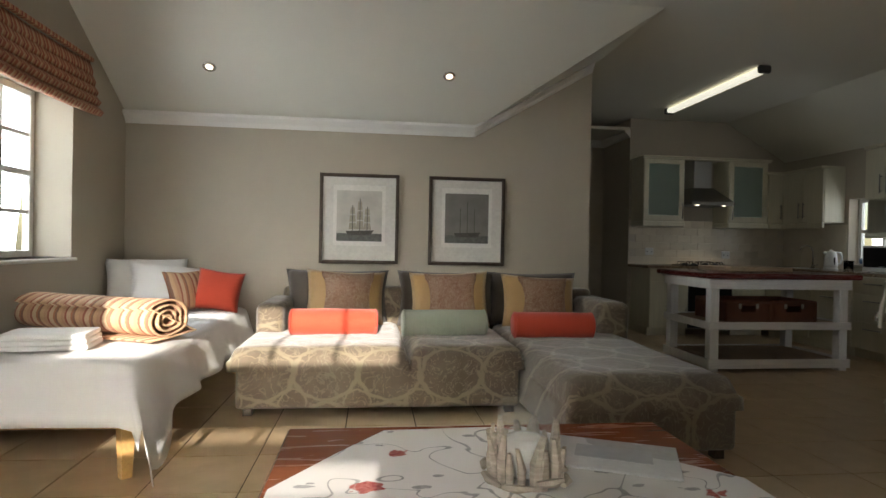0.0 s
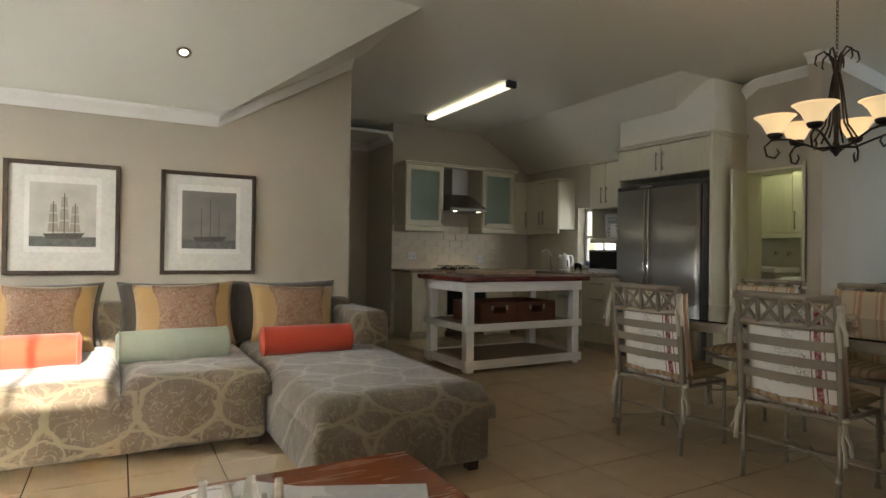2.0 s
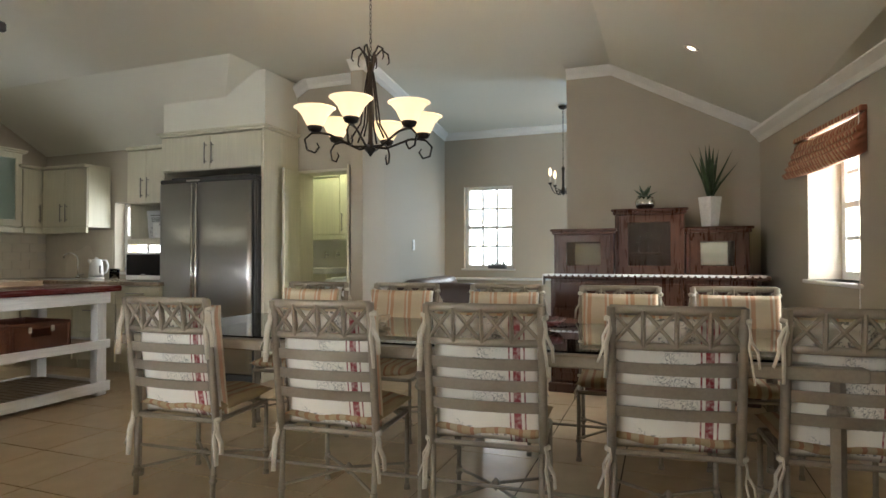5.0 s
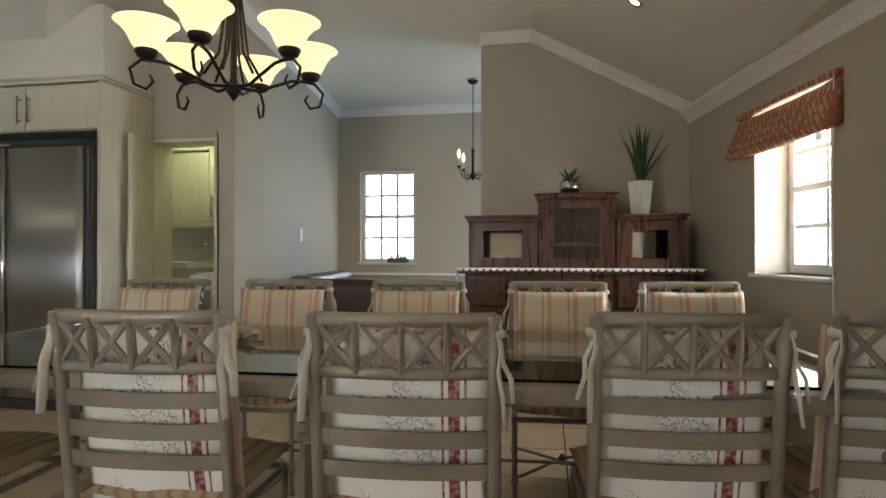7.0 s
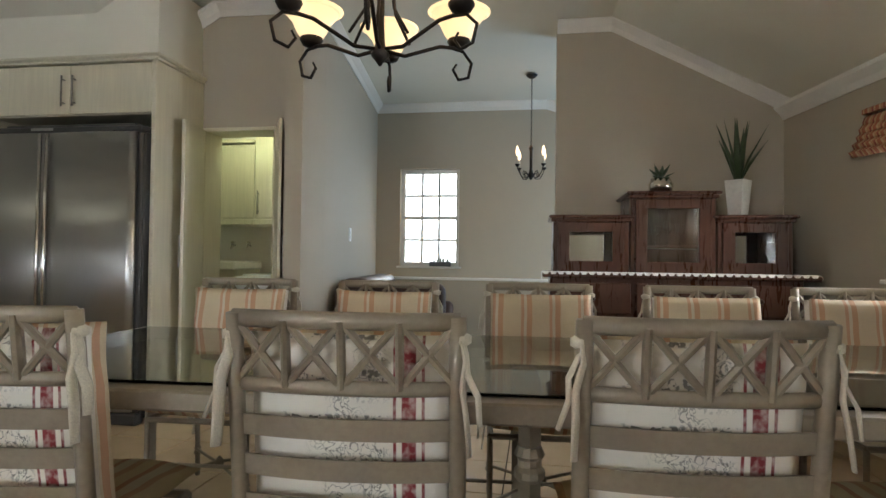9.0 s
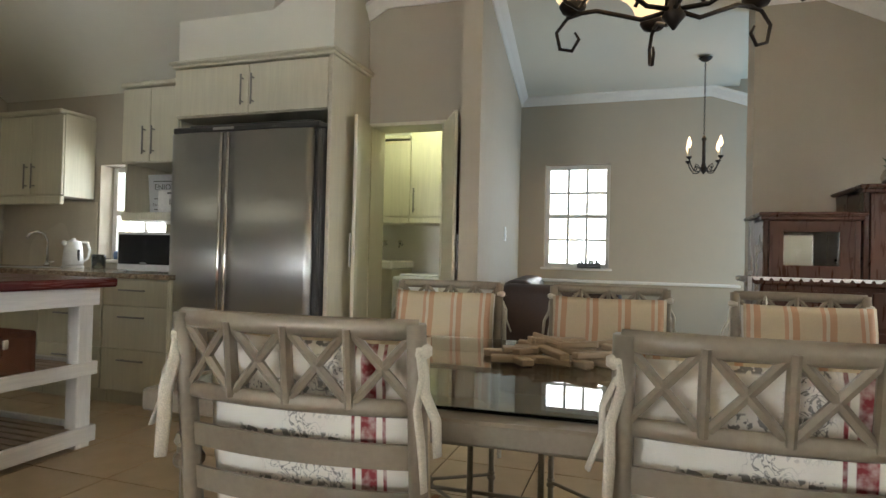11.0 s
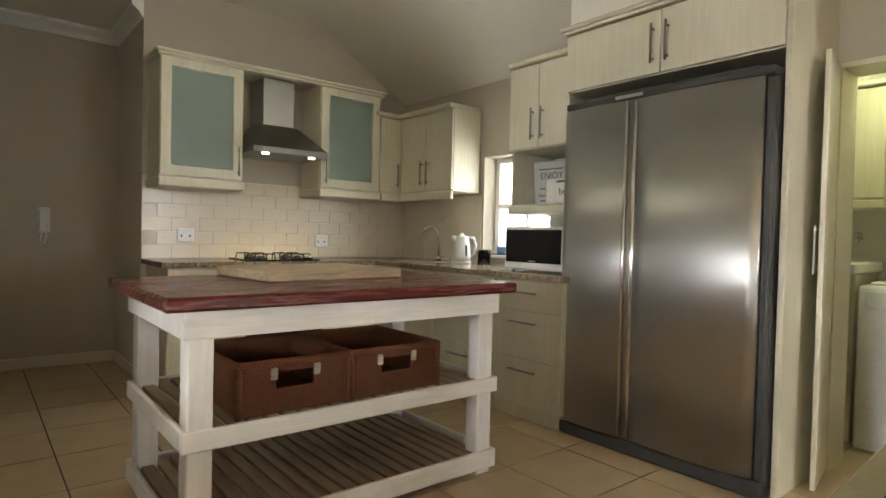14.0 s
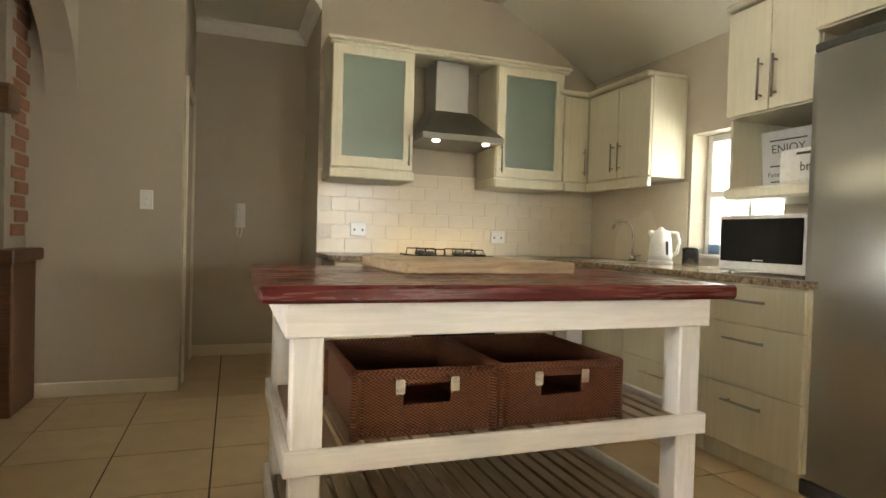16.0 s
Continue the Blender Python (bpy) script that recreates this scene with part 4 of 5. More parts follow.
dining_table()
_t = thing("driftwood_heap", "low heap of flat pale timber offcuts on the glass", "ornament", pose(3.60, 1.98, 0.750, 0, 0, 95))
_r = random.Random(3)
for _i in range(46):
    _lvl = _i // 20
    _p = (_r.uniform(-.25, .25) * (1 - .2 * _lvl), _r.uniform(-.10, .10) * (1 - .25 * _lvl), .011 + .021 * _lvl)
    _l, _w, _h = _r.uniform(.05, .095), _r.uniform(.012, .02), _r.uniform(.009, .011)
    part("offcut", Mesh().box((-_l, -_w, -_h), (_l, _w, _h), .003), BOARDW, _t, "", False, pose(_p[0], _p[1], _p[2], _r.uniform(-7, 7) * _lvl, _r.uniform(-6, 6) * _lvl, _r.uniform(-65, 65)))
_t = thing("wooden_bowl", "dark red oval wooden bowl on the dining table", "bowl", pose(3.66, 0.92, 0.750))
part("bowl", Mesh().lathe([(.06, 0), (.15, .02), (.19, .055), (.182, .058), (.14, .03), (.03, .014)], n=28), REDWOOD, _t, "", True)


def chandelier(m, arms, ring, drop, shades):
    t = thing("chandelier", "wrought iron chandelier with six lit alabaster shades" if shades else "small wrought iron chandelier with lit candle bulbs", "chandelier", m)
    # local z = 0 at the bottom finial
    body = Mesh().lathe([(.004, -.02), (.018, .0), (.035, .02), (.022, .045), (.014, .08), (.014, .5 if shades else .26), (.022, .52 if shades else .28), (.008, .56 if shades else .31)], n=14)
    part("stem", body, IRON, t, "", True)
    chain = Mesh()
    z = .55 if shades else .30
    k = 0
    while z < drop - .02:
        ringp = [(.007 * math.cos(a) * (k % 2 == 0), .007 * math.cos(a) * (k % 2), z + .014 + .017 * math.sin(a)) for a in [2 * math.pi * i / 8 for i in range(9)]]
        chain.sweep(ringp, .0022, 4, 1, True)
        z += .026
        k += 1
    part("chain", chain, IRON, t)
    part("ceiling_rose", Mesh().lathe([(.012, drop - .035), (.03, drop - .028), (.055, drop - .006), (.055, drop)], n=20), IRON, t, "", True)
    for i in range(arms):
        a = 2 * math.pi * (i + .25) / arms
        d = Vector((math.cos(a), math.sin(a), 0))
        up = Vector((0, 0, 1))
        arm = part("arm", Mesh().sweep([d * q + up * h for q, h in (((.02, .04), (.10, .035), (.18, .07), (.25, .10), (.30, .105), (ring, .11)) if shades else ((.015, .03), (.06, -.005), (.11, .0), (ring - .02, .05), (ring, .10)))], .0075 if shades else .005, 7), IRON, t, "", True)
        if shades:
            curl = [d * (ring - .05 + q) + up * h for q, h in ((.0, .105), (.07, .10), (.11, .06), (.095, .0), (.05, -.015), (.025, .02), (.04, .045))]
            part("scroll", Mesh().sweep(curl, [.006, .0065, .0065, .0065, .0065, .006, .004], 7), IRON, arm, "", True)
            stay = [d * q + up * h for q, h in ((.016, .50), (.03, .42), (.045, .30), (.06, .18), (.12, .08))]
            part("stay", Mesh().sweep(stay, .006, 6), IRON, arm, "", True)
            tip = [d * q + up * h for q, h in ((.012, .50), (.03, .60), (.07, .645), (.11, .62), (.118, .57), (.105, .555))]
            part("top_scroll", Mesh().sweep(tip, [.007, .007, .0065, .006, .005, .004], 6), IRON, arm, "", True)
            part("cup", Mesh().lathe([(.01, .105), (.035, .115), (.046, .135), (.042, .148)], d * ring, 16), IRON, arm, "", True)
            part("shade", Mesh().lathe([(.040, .138), (.058, .165), (.076, .205), (.108, .243), (.124, .252), (.120, .253), (.072, .209), (.053, .169), (.03, .145)], d * ring, 26, False), SHADEG, arm, "lit alabaster glass bell shade", True)
        else:
            part("cup", Mesh().lathe([(.006, .09), (.02, .105), (.024, .115), (.008, .117)], d * ring, 12), IRON, arm, "", True)
            part("candle", Mesh().lathe([(.009, .115), (.009, .185), (.007, .19)], d * ring, 10), CREAMTIE, arm, "", True)
            part("bulb", Mesh().lathe([(.006, .19), (.017, .215), (.018, .235), (.010, .265), (.002, .285)], d * ring, 12), BULB, arm, "lit candle bulb", True)
            curl = [d * q + up * h for q, h in ((.03, .02), (.06, .05), (.09, .06), (.10, .035), (.08, .02), (.07, .035))]
            part("scroll", Mesh().sweep(curl, .004, 6), IRON, arm, "", True)
    return t


chandelier(pose(3.43, 1.75, 1.70, 0, 0, -6) @ Matrix.Scale(.89, 4), 6, .335, (ZC - 1.70) / .89, True)
chandelier(pose(7.17, 1.30, 1.84, 0, 0, 20), 4, .17, 2.82 - 1.84, False)
lamp("candle_bulb", "POINT", pose(7.17, 1.30, 2.16), 0.22, (1.0, 0.60, 0.28), radius=.15)
for _i in range(6):
    _a = 2 * math.pi * (_i + .25) / 6 - radians(6)
    lamp("chandelier_bulb", "POINT", pose(3.43 + .30 * math.cos(_a), 1.75 + .30 * math.sin(_a), 2.0), 0.12, (1.0, 0.72, 0.40), radius=.05)


def dresser():
    t = thing("dresser", "dark mahogany dresser with glazed stepped top", "dresser", pose(5.53, 1.13, 0, 0, 0, -90))
    # local: x along the wall (1.49 long), y towards the wall
    part("base", Mesh().box((-.02, .0, .06), (1.53, .55, .95), .006), MAHOG, t)
    part("plinth", Mesh().box((-.04, -.02, 0), (1.55, .56, .08), .008), MAHOG, t)
    part("base_top", Mesh().box((-.07, -.05, .95), (1.62, .57, .985), .010), MAHOG, t)
    for i in range(3):
        x0 = .0 + i * .51
        dr = part("drawer", Mesh().box((x0 + .015, -.016, .72), (x0 + .495, .0, .92), .006), MAHOG, t)
        part("knob", Mesh().lathe([(.008, 0), (.016, .012), (.014, .022), (.003, .026)], (0, 0, 0), 12), FRAMEW, dr, "", True, pose(x0 + .255, -.016, .82, 90))
        d = part("door", Mesh().box((x0 + .015, -.016, .10), (x0 + .495, .0, .70), .006), MAHOG, t)
        part("panel", Mesh().box((x0 + .08, -.024, .17), (x0 + .43, -.015, .63), .008), MAHOG, d)

    def glazed(x0, x1, z0, z1, mirror):
        part("carcass", Mesh().box((x0, .33, z0), (x1, .54, z1), .004), MAHOG, t)
        part("side", bar((x0, .06, z0), (x0 + .03, .33, z1)), MAHOG, t)
        part("side", bar((x1 - .03, .06, z0), (x1, .33, z1)), MAHOG, t)
        part("roof", bar((x0, .06, z1 - .03), (x1, .33, z1)), MAHOG, t)
        b = .075
        fr = Mesh()
        fr.ring((x0 + .03, x1 - .03, z0, z1 - .03), (x0 + .03 + b, x1 - .03 - b, z0 + b, z1 - .03 - b * .8), .05, .075)
        d = part("door", fr, MAHOG, t)
        g = part("pane", Mesh().box((x0 + .10, .060, z0 + .06), (x1 - .10, .064, z1 - .08)), GLASS, d)
        g.visible_shadow = False
        part("cornice", Mesh().box((x0 - .03, .02, z1), (x1 + .03, .55, z1 + .022), .008).box((x0 - .015, .035, z1 - .025), (x1 + .015, .10, z1), .006), MAHOG, t)
        part("lining", Mesh().box((x0 + .03, .322, z0 + .01), (x1 - .03, .328, z1 - .03)), MIRROR if mirror else MAHOG, t)

    glazed(.0, .49, .985, 1.345, True)
    glazed(.50, 1.03, .985, 1.50, False)
    glazed(1.04, 1.49, .985, 1.345, True)
    for k, (x, h) in enumerate(((.68, .14), (.76, .17), (.84, .15))):
        g = thing("wine_glass", "stemmed glass behind the dresser door", "glass", t.matrix_basis @ pose(x, .2, 1.17), group="glasses in the dresser")
        part("glass", Mesh().lathe([(.026, 0), (.004, .006), (.004, h * .45), (.024, h * .6), (.028, h * .85), (.024, h)], n=14, cap=False), GLASS, g, "", True)
    part("shelf", bar((.53, .08, 1.15), (1.0, .32, 1.168)), MAHOG, t)


dresser()
_t = thing("lace_runner", "white lace runner along the dresser top", "runner", pose(5.53, 1.13, 0, 0, 0, -90))
_m = Mesh()
_m.box((-.075, -.056, .9865), (1.60, .055, .9895))
for _i in range(34):
    _x = -.05 + _i * .049
    _m.prism([(_x - .022, -.058, .988), (_x + .022, -.058, .988), (_x + .012, -.060, .972), (_x - .012, -.060, .972)], (0, .002, 0))
_m.box((-.078, -.056, .90), (-.0745, .05, .988))
part("cloth", _m, WHITEC, _t)
_t = thing("succulent_pot", "succulent in a round silver pot on the dresser", "potted plant", pose(5.80, 0.40, 1.523))
part("pot", Mesh().lathe([(.04, 0), (.075, .03), (.082, .065), (.065, .11), (.058, .11), (.06, .06), (.02, .02)], n=24), SILVER, _t, "mirror-bright round pot", True)
_r = random.Random(5)
for _i in range(22):
    _a, _e = _r.uniform(0, 6.28), _r.uniform(.2, 1.3)
    _d = Vector((math.cos(_a) * math.cos(_e), math.sin(_a) * math.cos(_e), math.sin(_e)))
    _l = _r.uniform(.08, .15)
    part("leaf", Mesh().sweep([Vector((0, 0, .10)), Vector((0, 0, .10)) + _d * _l * .5, Vector((0, 0, .10)) + _d * _l + Vector((0, 0, -.012))], [.008, .019, .002], 6, .35), LEAF, _t, "", True)
_t = thing("agave_pot", "spiky agave in a tall white tapered pot", "potted plant", pose(5.80, -0.10, 1.368))
part("pot", Mesh().sweep([(0, 0, 0), (0, 0, .25)], [.062, .088], 4), CERAM, _t, "white square tapered pot")
for _i in range(11):
    _a, _o = 2.4 * _i, (.03 + .24 * (_i / 11))
    _d = Vector((math.cos(_a), math.sin(_a), 0))
    _h = .44 - .18 * (_i / 11) + .05 * _r.random()
    part("leaf", Mesh().sweep([Vector((0, 0, .24)) + _d * .01, Vector((0, 0, .24 + _h * .4)) + _d * _o * .35, Vector((0, 0, .24 + _h)) + _d * _o], [.016, .024, .001], 6, .3), LEAF, _t, "", True)
_t = thing("window_planter", "small dark potted plant on the window sill", "potted plant", pose(8.03, 2.30, 0.98))
part("pot", Mesh().box((-.04, -.12, 0), (.04, .12, .05), .006), DARKST, _t)
for _i in range(30):
    _p = Vector((_r.uniform(-.03, .03), _r.uniform(-.11, .11), .05))
    part("leaf", Mesh().sweep([_p, _p + Vector((_r.uniform(-.015, .015), _r.uniform(-.02, .02), _r.uniform(.03, .07)))], [.010, .002], 4, .4), LEAF, _t)


def armchair():
    t = thing("leather_sofa", "brown leather sofa beyond the dining table", "sofa", pose(6.75, 2.42, 0, 0, 0, 6))
    part("base", Mesh().box((-.7, -.40, .08), (.9, .42, .42), .06, None, 3), LEATHER, t, "", True)
    part("back", Mesh().box((-.7, .18, .40), (.9, .44, .90), .09, None, 4), LEATHER, t, "", True)
    part("arm", Mesh().box((-.86, -.42, .08), (-.68, .44, .88), .08, None, 4), LEATHER, t, "", True)
    part("arm", Mesh().box((.88, -.42, .08), (1.05, .44, .62), .07, None, 4), LEATHER, t, "", True)


armchair()
tagged(part("parapet", Mesh().box((7.94, .9, 0), (8.06, 3.02, .83)), WALL), "low plaster ledge below the landing window", "parapet", "", "structure")
struct("trim", Mesh().box((7.92, .88, .831), (8.07, 3.03, .858), .006), TRIM, "white capping along the low ledge", "trim")


def switch(m, w=.075, h=.12, label="white wall switch plate"):
    t = thing("light_switch", label, "switch", m)
    part("plate", Mesh().box((0, -.009, 0), (w, -.0005, h), .003), WHITEP, t)
    for i in range(2):
        part("rocker", Mesh().box((w * .3, -.015, h * (.2 + .32 * i)), (w * .7, -.008, h * (.42 + .32 * i)), .002), WHITEP, t)


switch(pose(6.60, 2.895, 1.21, 0, 0, 6.2))
switch(pose(2.09, 7.08, 1.15))

# ---- kitchen ----


def handle(parent, p, q, material=None):
    """A bar handle between two points on a front, standing off along the shorter way."""
    p, q = Vector(p), Vector(q)
    off = Vector((-.03, 0, 0)) if parent.get("faces") == "x" else Vector((0, -.03, 0))
    d = (q - p) * .12
    me = Mesh().cyl(p + off, q + off, .006, 8)
    me.cyl(p + d, p + d + off, .0045, 6).cyl(q - d, q - d + off, .0045, 6)
    part("handle", me, material or HOODST, parent, "brushed steel bar handle", True)


def kitchen_unit(name, label, lo, hi, faces, fronts, top_lip=False, plinth=0.0):
    """A cabinet with fronts on its -x or -y side; fronts: (a0, a1, z0, z1, handle) along the front."""
    t = thing(name, label, "cabinet")
    lo, hi = Vector(lo), Vector(hi)
    part("body", Mesh().box((lo.x, lo.y, lo.z + plinth), hi, .003), UNIT, t)
    if plinth:
        part("plinth", Mesh().box((lo.x + (.04 if faces == "x" else 0), lo.y + (.04 if faces == "y" else 0), lo.z), (hi.x, hi.y, lo.z + plinth)), UNIT, t)
    for a0, a1, z0, z1, h in fronts:
        g = .002
        if faces == "x":
            d = part("door", Mesh().box((lo.x - .02, a0 + g, z0 + g), (lo.x - .001, a1 - g, z1 - g), .003), UNIT, t)
            d["faces"] = "x"
            if h == "l":
                handle(d, (lo.x - .02, a0 + .04, z0 + .05), (lo.x - .02, a0 + .04, z0 + .25))
            elif h == "r":
                handle(d, (lo.x - .02, a1 - .04, z0 + .05), (lo.x - .02, a1 - .04, z0 + .25))
            elif h == "h":
                m = (a0 + a1) / 2
                handle(d, (lo.x - .02, m - .11, z1 - .07), (lo.x - .02, m + .11, z1 - .07))
        else:
            d = part("door", Mesh().box((a0 + g, lo.y - .02, z0 + g), (a1 - g, lo.y - .001, z1 - g), .003), UNIT, t)
            d["faces"] = "y"
            if h == "h":
                m = (a0 + a1) / 2
                handle(d, (m - .11, lo.y - .02, z1 - .07), (m + .11, lo.y - .02, z1 - .07))
            elif h in "lr":
                x = a0 + .04 if h == "l" else a1 - .04
                handle(d, (x, lo.y - .02, z0 + .05), (x, lo.y - .02, z0 + .25))
    if top_lip:
        part("cornice", Mesh().box((lo.x - .05, lo.y - (.0 if faces == "x" else .05), hi.z), (hi.x, hi.y + .0, hi.z + .035), .010), UNIT, t)
    return t


# base units along the kitchen wall and the window wall
YB, XB = 6.70, 4.85
kitchen_unit("base_cabinet", "cream wood-grain base cabinet with drawer front", (3.24, YB, 0), (3.76, 7.24, .86), "y", [(3.24, 3.76, .10, .70, "r"), (3.24, 3.76, .70, .85, "h")], plinth=.1)
ov = thing("oven", "black glass built-in oven under the hob", "oven")
part("body", Mesh().box((3.77, YB, .10), (4.37, 7.24, .86), .003), DARKST, ov)
part("door", Mesh().box((3.78, YB - .025, .14), (4.36, YB - .001, .68), .006), BLACKG, ov)
part("control_panel", Mesh().box((3.78, YB - .022, .70), (4.36, YB - .001, .85), .004), STEEL, ov)
part("handle", Mesh().cyl((3.86, YB - .06, .64), (4.28, YB - .06, .64), .009).cyl((3.9, YB - .06, .64), (3.9, YB - .02, .64), .006).cyl((4.24, YB - .06, .64), (4.24, YB - .02, .64), .006), CHROME, ov)
kitchen_unit("base_cabinet", "cream wood-grain base cabinet beside the oven", (4.38, YB, 0), (XB - .03, 7.24, .86), "y", [(4.38, XB - .03, .10, .85, "l")], plinth=.1)
kitchen_unit("drawer_unit", "cream wood-grain unit with three wide drawers", (XB, 4.74, 0), (5.49, 5.30, .86), "x", [(4.74, 5.30, .10, .385, "h"), (4.74, 5.30, .385, .675, "h"), (4.74, 5.30, .675, .855, "h")], plinth=.1)
kitchen_unit("base_cabinet", "cream wood-grain unit with three drawers", (XB, 5.31, 0), (5.49, 5.90, .86), "x", [(5.31, 5.90, .10, .385, "h"), (5.31, 5.90, .385, .675, "h"), (5.31, 5.90, .675, .855, "h")], plinth=.1)
kitchen_unit("base_cabinet", "cream wood-grain sink cabinet", (XB, 5.91, 0), (5.49, 6.68, .86), "x", [(5.91, 6.30, .10, .855, "r"), (6.30, 6.68, .10, .855, "l")], plinth=.1)
_t = thing("worktop", "polished brown granite worktop in an L shape", "worktop")
part("slab", Mesh().prism([(3.20, 6.66, .862), (4.81, 6.66, .862), (4.81, 4.72, .862), (5.495, 4.72, .862), (5.495, 7.245, .862), (3.20, 7.245, .862)], (0, 0, .035)), GRAN, _t)

# wall units
ZB, ZT = 1.43, 2.30


def glass_unit(x0, x1, hinge):
    t = thing("wall_cabinet", "cream wall cabinet with frosted green glass door", "cabinet", group="glazed wall cabinets")
    y0, y1 = 6.90, 7.24
    part("body", Mesh().box((x0, y0, ZB + .04), (x0 + .018, y1, ZT)).box((x1 - .018, y0, ZB + .04), (x1, y1, ZT)).box((x0 + .018, y0, ZB + .04), (x1 - .018, y1, ZB + .06)).box((x0 + .018, y0, ZT - .02), (x1 - .018, y1, ZT)).box((x0 + .018, y1 - .012, ZB + .06), (x1 - .018, y1, ZT - .02)), UNIT, t)
    fr = Mesh()
    b, z0, z1 = .07, ZB + .05, ZT - .01
    fr.ring((x0 + .002, x1 - .002, z0, z1), (x0 + b, x1 - b, z0 + b, z1 - b), y0 - .022, y0 - .001)
    d = part("door", fr, UNIT, t)
    d["faces"] = "y"
    part("pane", Mesh().box((x0 + b - .01, y0 - .013, z0 + b - .01), (x1 - b + .01, y0 - .008, z1 - b + .01)), FROST, d, "frosted green glass")
    xh = x1 - .035 if hinge == "r" else x0 + .035
    handle(d, (xh, y0 - .022, z0 + .03), (xh, y0 - .022, z0 + .24))
    part("light_rail", Mesh().box((x0 - .01, y0 - .035, ZB - .025), (x1 + .01, y1, ZB + .04), .008), UNIT, t)
    for z in (1.75, 2.02):
        part("shelf", bar((x0 + .02, y0 + .03, z), (x1 - .02, y1 - .013, z + .014), .002), UNITIN, t)


glass_unit(3.23, 3.79, "r")
glass_unit(4.42, 4.97, "l")
_t = thing("cabinet_cornice", "cream moulded cornice across the wall cabinets", "cornice")
part("moulding", Mesh().box((3.19, 6.83, ZT), (5.01, 7.24, ZT + .022), .008).box((3.21, 6.855, ZT - .018), (5.0, 6.90, ZT), .006), UNIT, _t)
kitchen_unit("wall_cabinet", "cream corner wall cabinet with plain door", (4.98, 6.90, ZB + .04), (5.49, 7.24, 2.13), "y", [(4.98, 5.19, ZB + .05, 2.12, "")], True)
kitchen_unit("wall_cabinet", "cream double-door wall cabinet by the window", (5.21, 6.17, ZB + .04), (5.49, 6.89, 2.13), "x", [(6.17, 6.51, ZB + .05, 2.12, "r"), (6.51, 6.87, ZB + .05, 2.12, "l")], True)
_t = thing("light_rail", "cream light rail below the wall cabinets", "trim")
part("rail", Mesh().box((4.99, 6.865, ZB - .025), (5.18, 6.90, ZB + .04), .006).box((5.175, 6.16, ZB - .025), (5.21, 6.865, ZB + .04), .006), UNIT, _t)

hood = thing("cooker_hood", "brushed steel cooker hood with lit lamps", "cooker hood")
_hm = Mesh()
_lo = [(3.81, 6.72, 1.69), (4.40, 6.72, 1.69), (4.40, 7.23, 1.69), (3.81, 7.23, 1.69)]
_mid = [(p[0], p[1], 1.73) for p in _lo]
_up = [(3.96, 6.96, 1.93), (4.25, 6.96, 1.93), (4.25, 7.23, 1.93), (3.96, 7.23, 1.93)]
_rings = [[_hm.b.verts.new(p) for p in r] for r in (_lo, _mid, _up)]
for _a, _b in zip(_rings, _rings[1:]):
    for _k in range(4):
        _hm.b.faces.new((_a[_k], _a[(_k + 1) % 4], _b[(_k + 1) % 4], _b[_k]))
_hm.b.faces.new(_rings[0][::-1])
_hm.b.faces.new(_rings[2])
part("canopy", _hm, HOODST, hood)
part("flue", Mesh().box((3.98, 6.98, 1.93), (4.23, 7.23, 2.29), .004), STEEL, hood)
for _x in (3.93, 4.30):
    part("lamp", Mesh().lathe([(.022, -.003), (.026, 0), (.026, .006)], (_x, 6.80, 1.685), 16), SPOTL, hood, "lit halogen lamp")
    lamp("hood_lamp", "SPOT", look((_x, 6.80, 1.675), (_x, 7.02, .9)), 1.0, (1.0, .80, .55), radius=.02)

hob = thing("gas_hob", "black gas hob set into the granite worktop", "hob")
part("plate", Mesh().box((3.80, 6.74, .898), (4.36, 7.18, .906), .003), BLACKG, hob)
for _x, _y in ((3.93, 6.85), (4.22, 6.85), (3.93, 7.07), (4.22, 7.07)):
    bn = part("burner", Mesh().lathe([(.045, .906), (.045, .918), (.03, .922), (.03, .93), (.004, .932)], (_x, _y, 0), 16), DARKST, hob, "", True)
    me = Mesh()
    for _k in range(4):
        _a = math.pi / 2 * _k
        me.sweep([(_x + .02 * math.cos(_a), _y + .02 * math.sin(_a), .945), (_x + .105 * math.cos(_a), _y + .105 * math.sin(_a), .945), (_x + .11 * math.cos(_a), _y + .11 * math.sin(_a), .908)], .005, 5)
    part("grate", me, IRON, bn)
for _k in range(4):
    part("knob", Mesh().lathe([(.016, .906), (.016, .925), (.004, .927)], (4.30 - .0 + .0, 6.78 + .07 * _k, 0), 12), CHROME, hob, "", True)

_t = thing("kitchen_tap", "chrome swan-neck tap at the sink", "tap", pose(5.36, 6.52, .897))
part("spout", Mesh().sweep([(0, 0, 0), (0, 0, .22), (-.02, .01, .27), (-.07, .03, .295), (-.12, .05, .27), (-.135, .055, .23)], .010, 10), CHROME, _t, "", True)
part("base", Mesh().lathe([(.026, 0), (.022, .03), (.014, .045)], n=16), CHROME, _t, "", True)
part("lever", Mesh().sweep([(0, 0, .04), (.02, -.06, .045)], .007, 8), CHROME, _t, "", True)
_t = thing("sink", "stainless steel sink let into the worktop", "sink")
part("rim", Mesh().box((4.93, 6.20, .8972), (5.30, 6.66, .9005), .001), CHROME, _t)
part("bowl", Mesh().box((4.96, 6.23, .9006), (5.27, 6.63, .9016)), STEEL, _t)


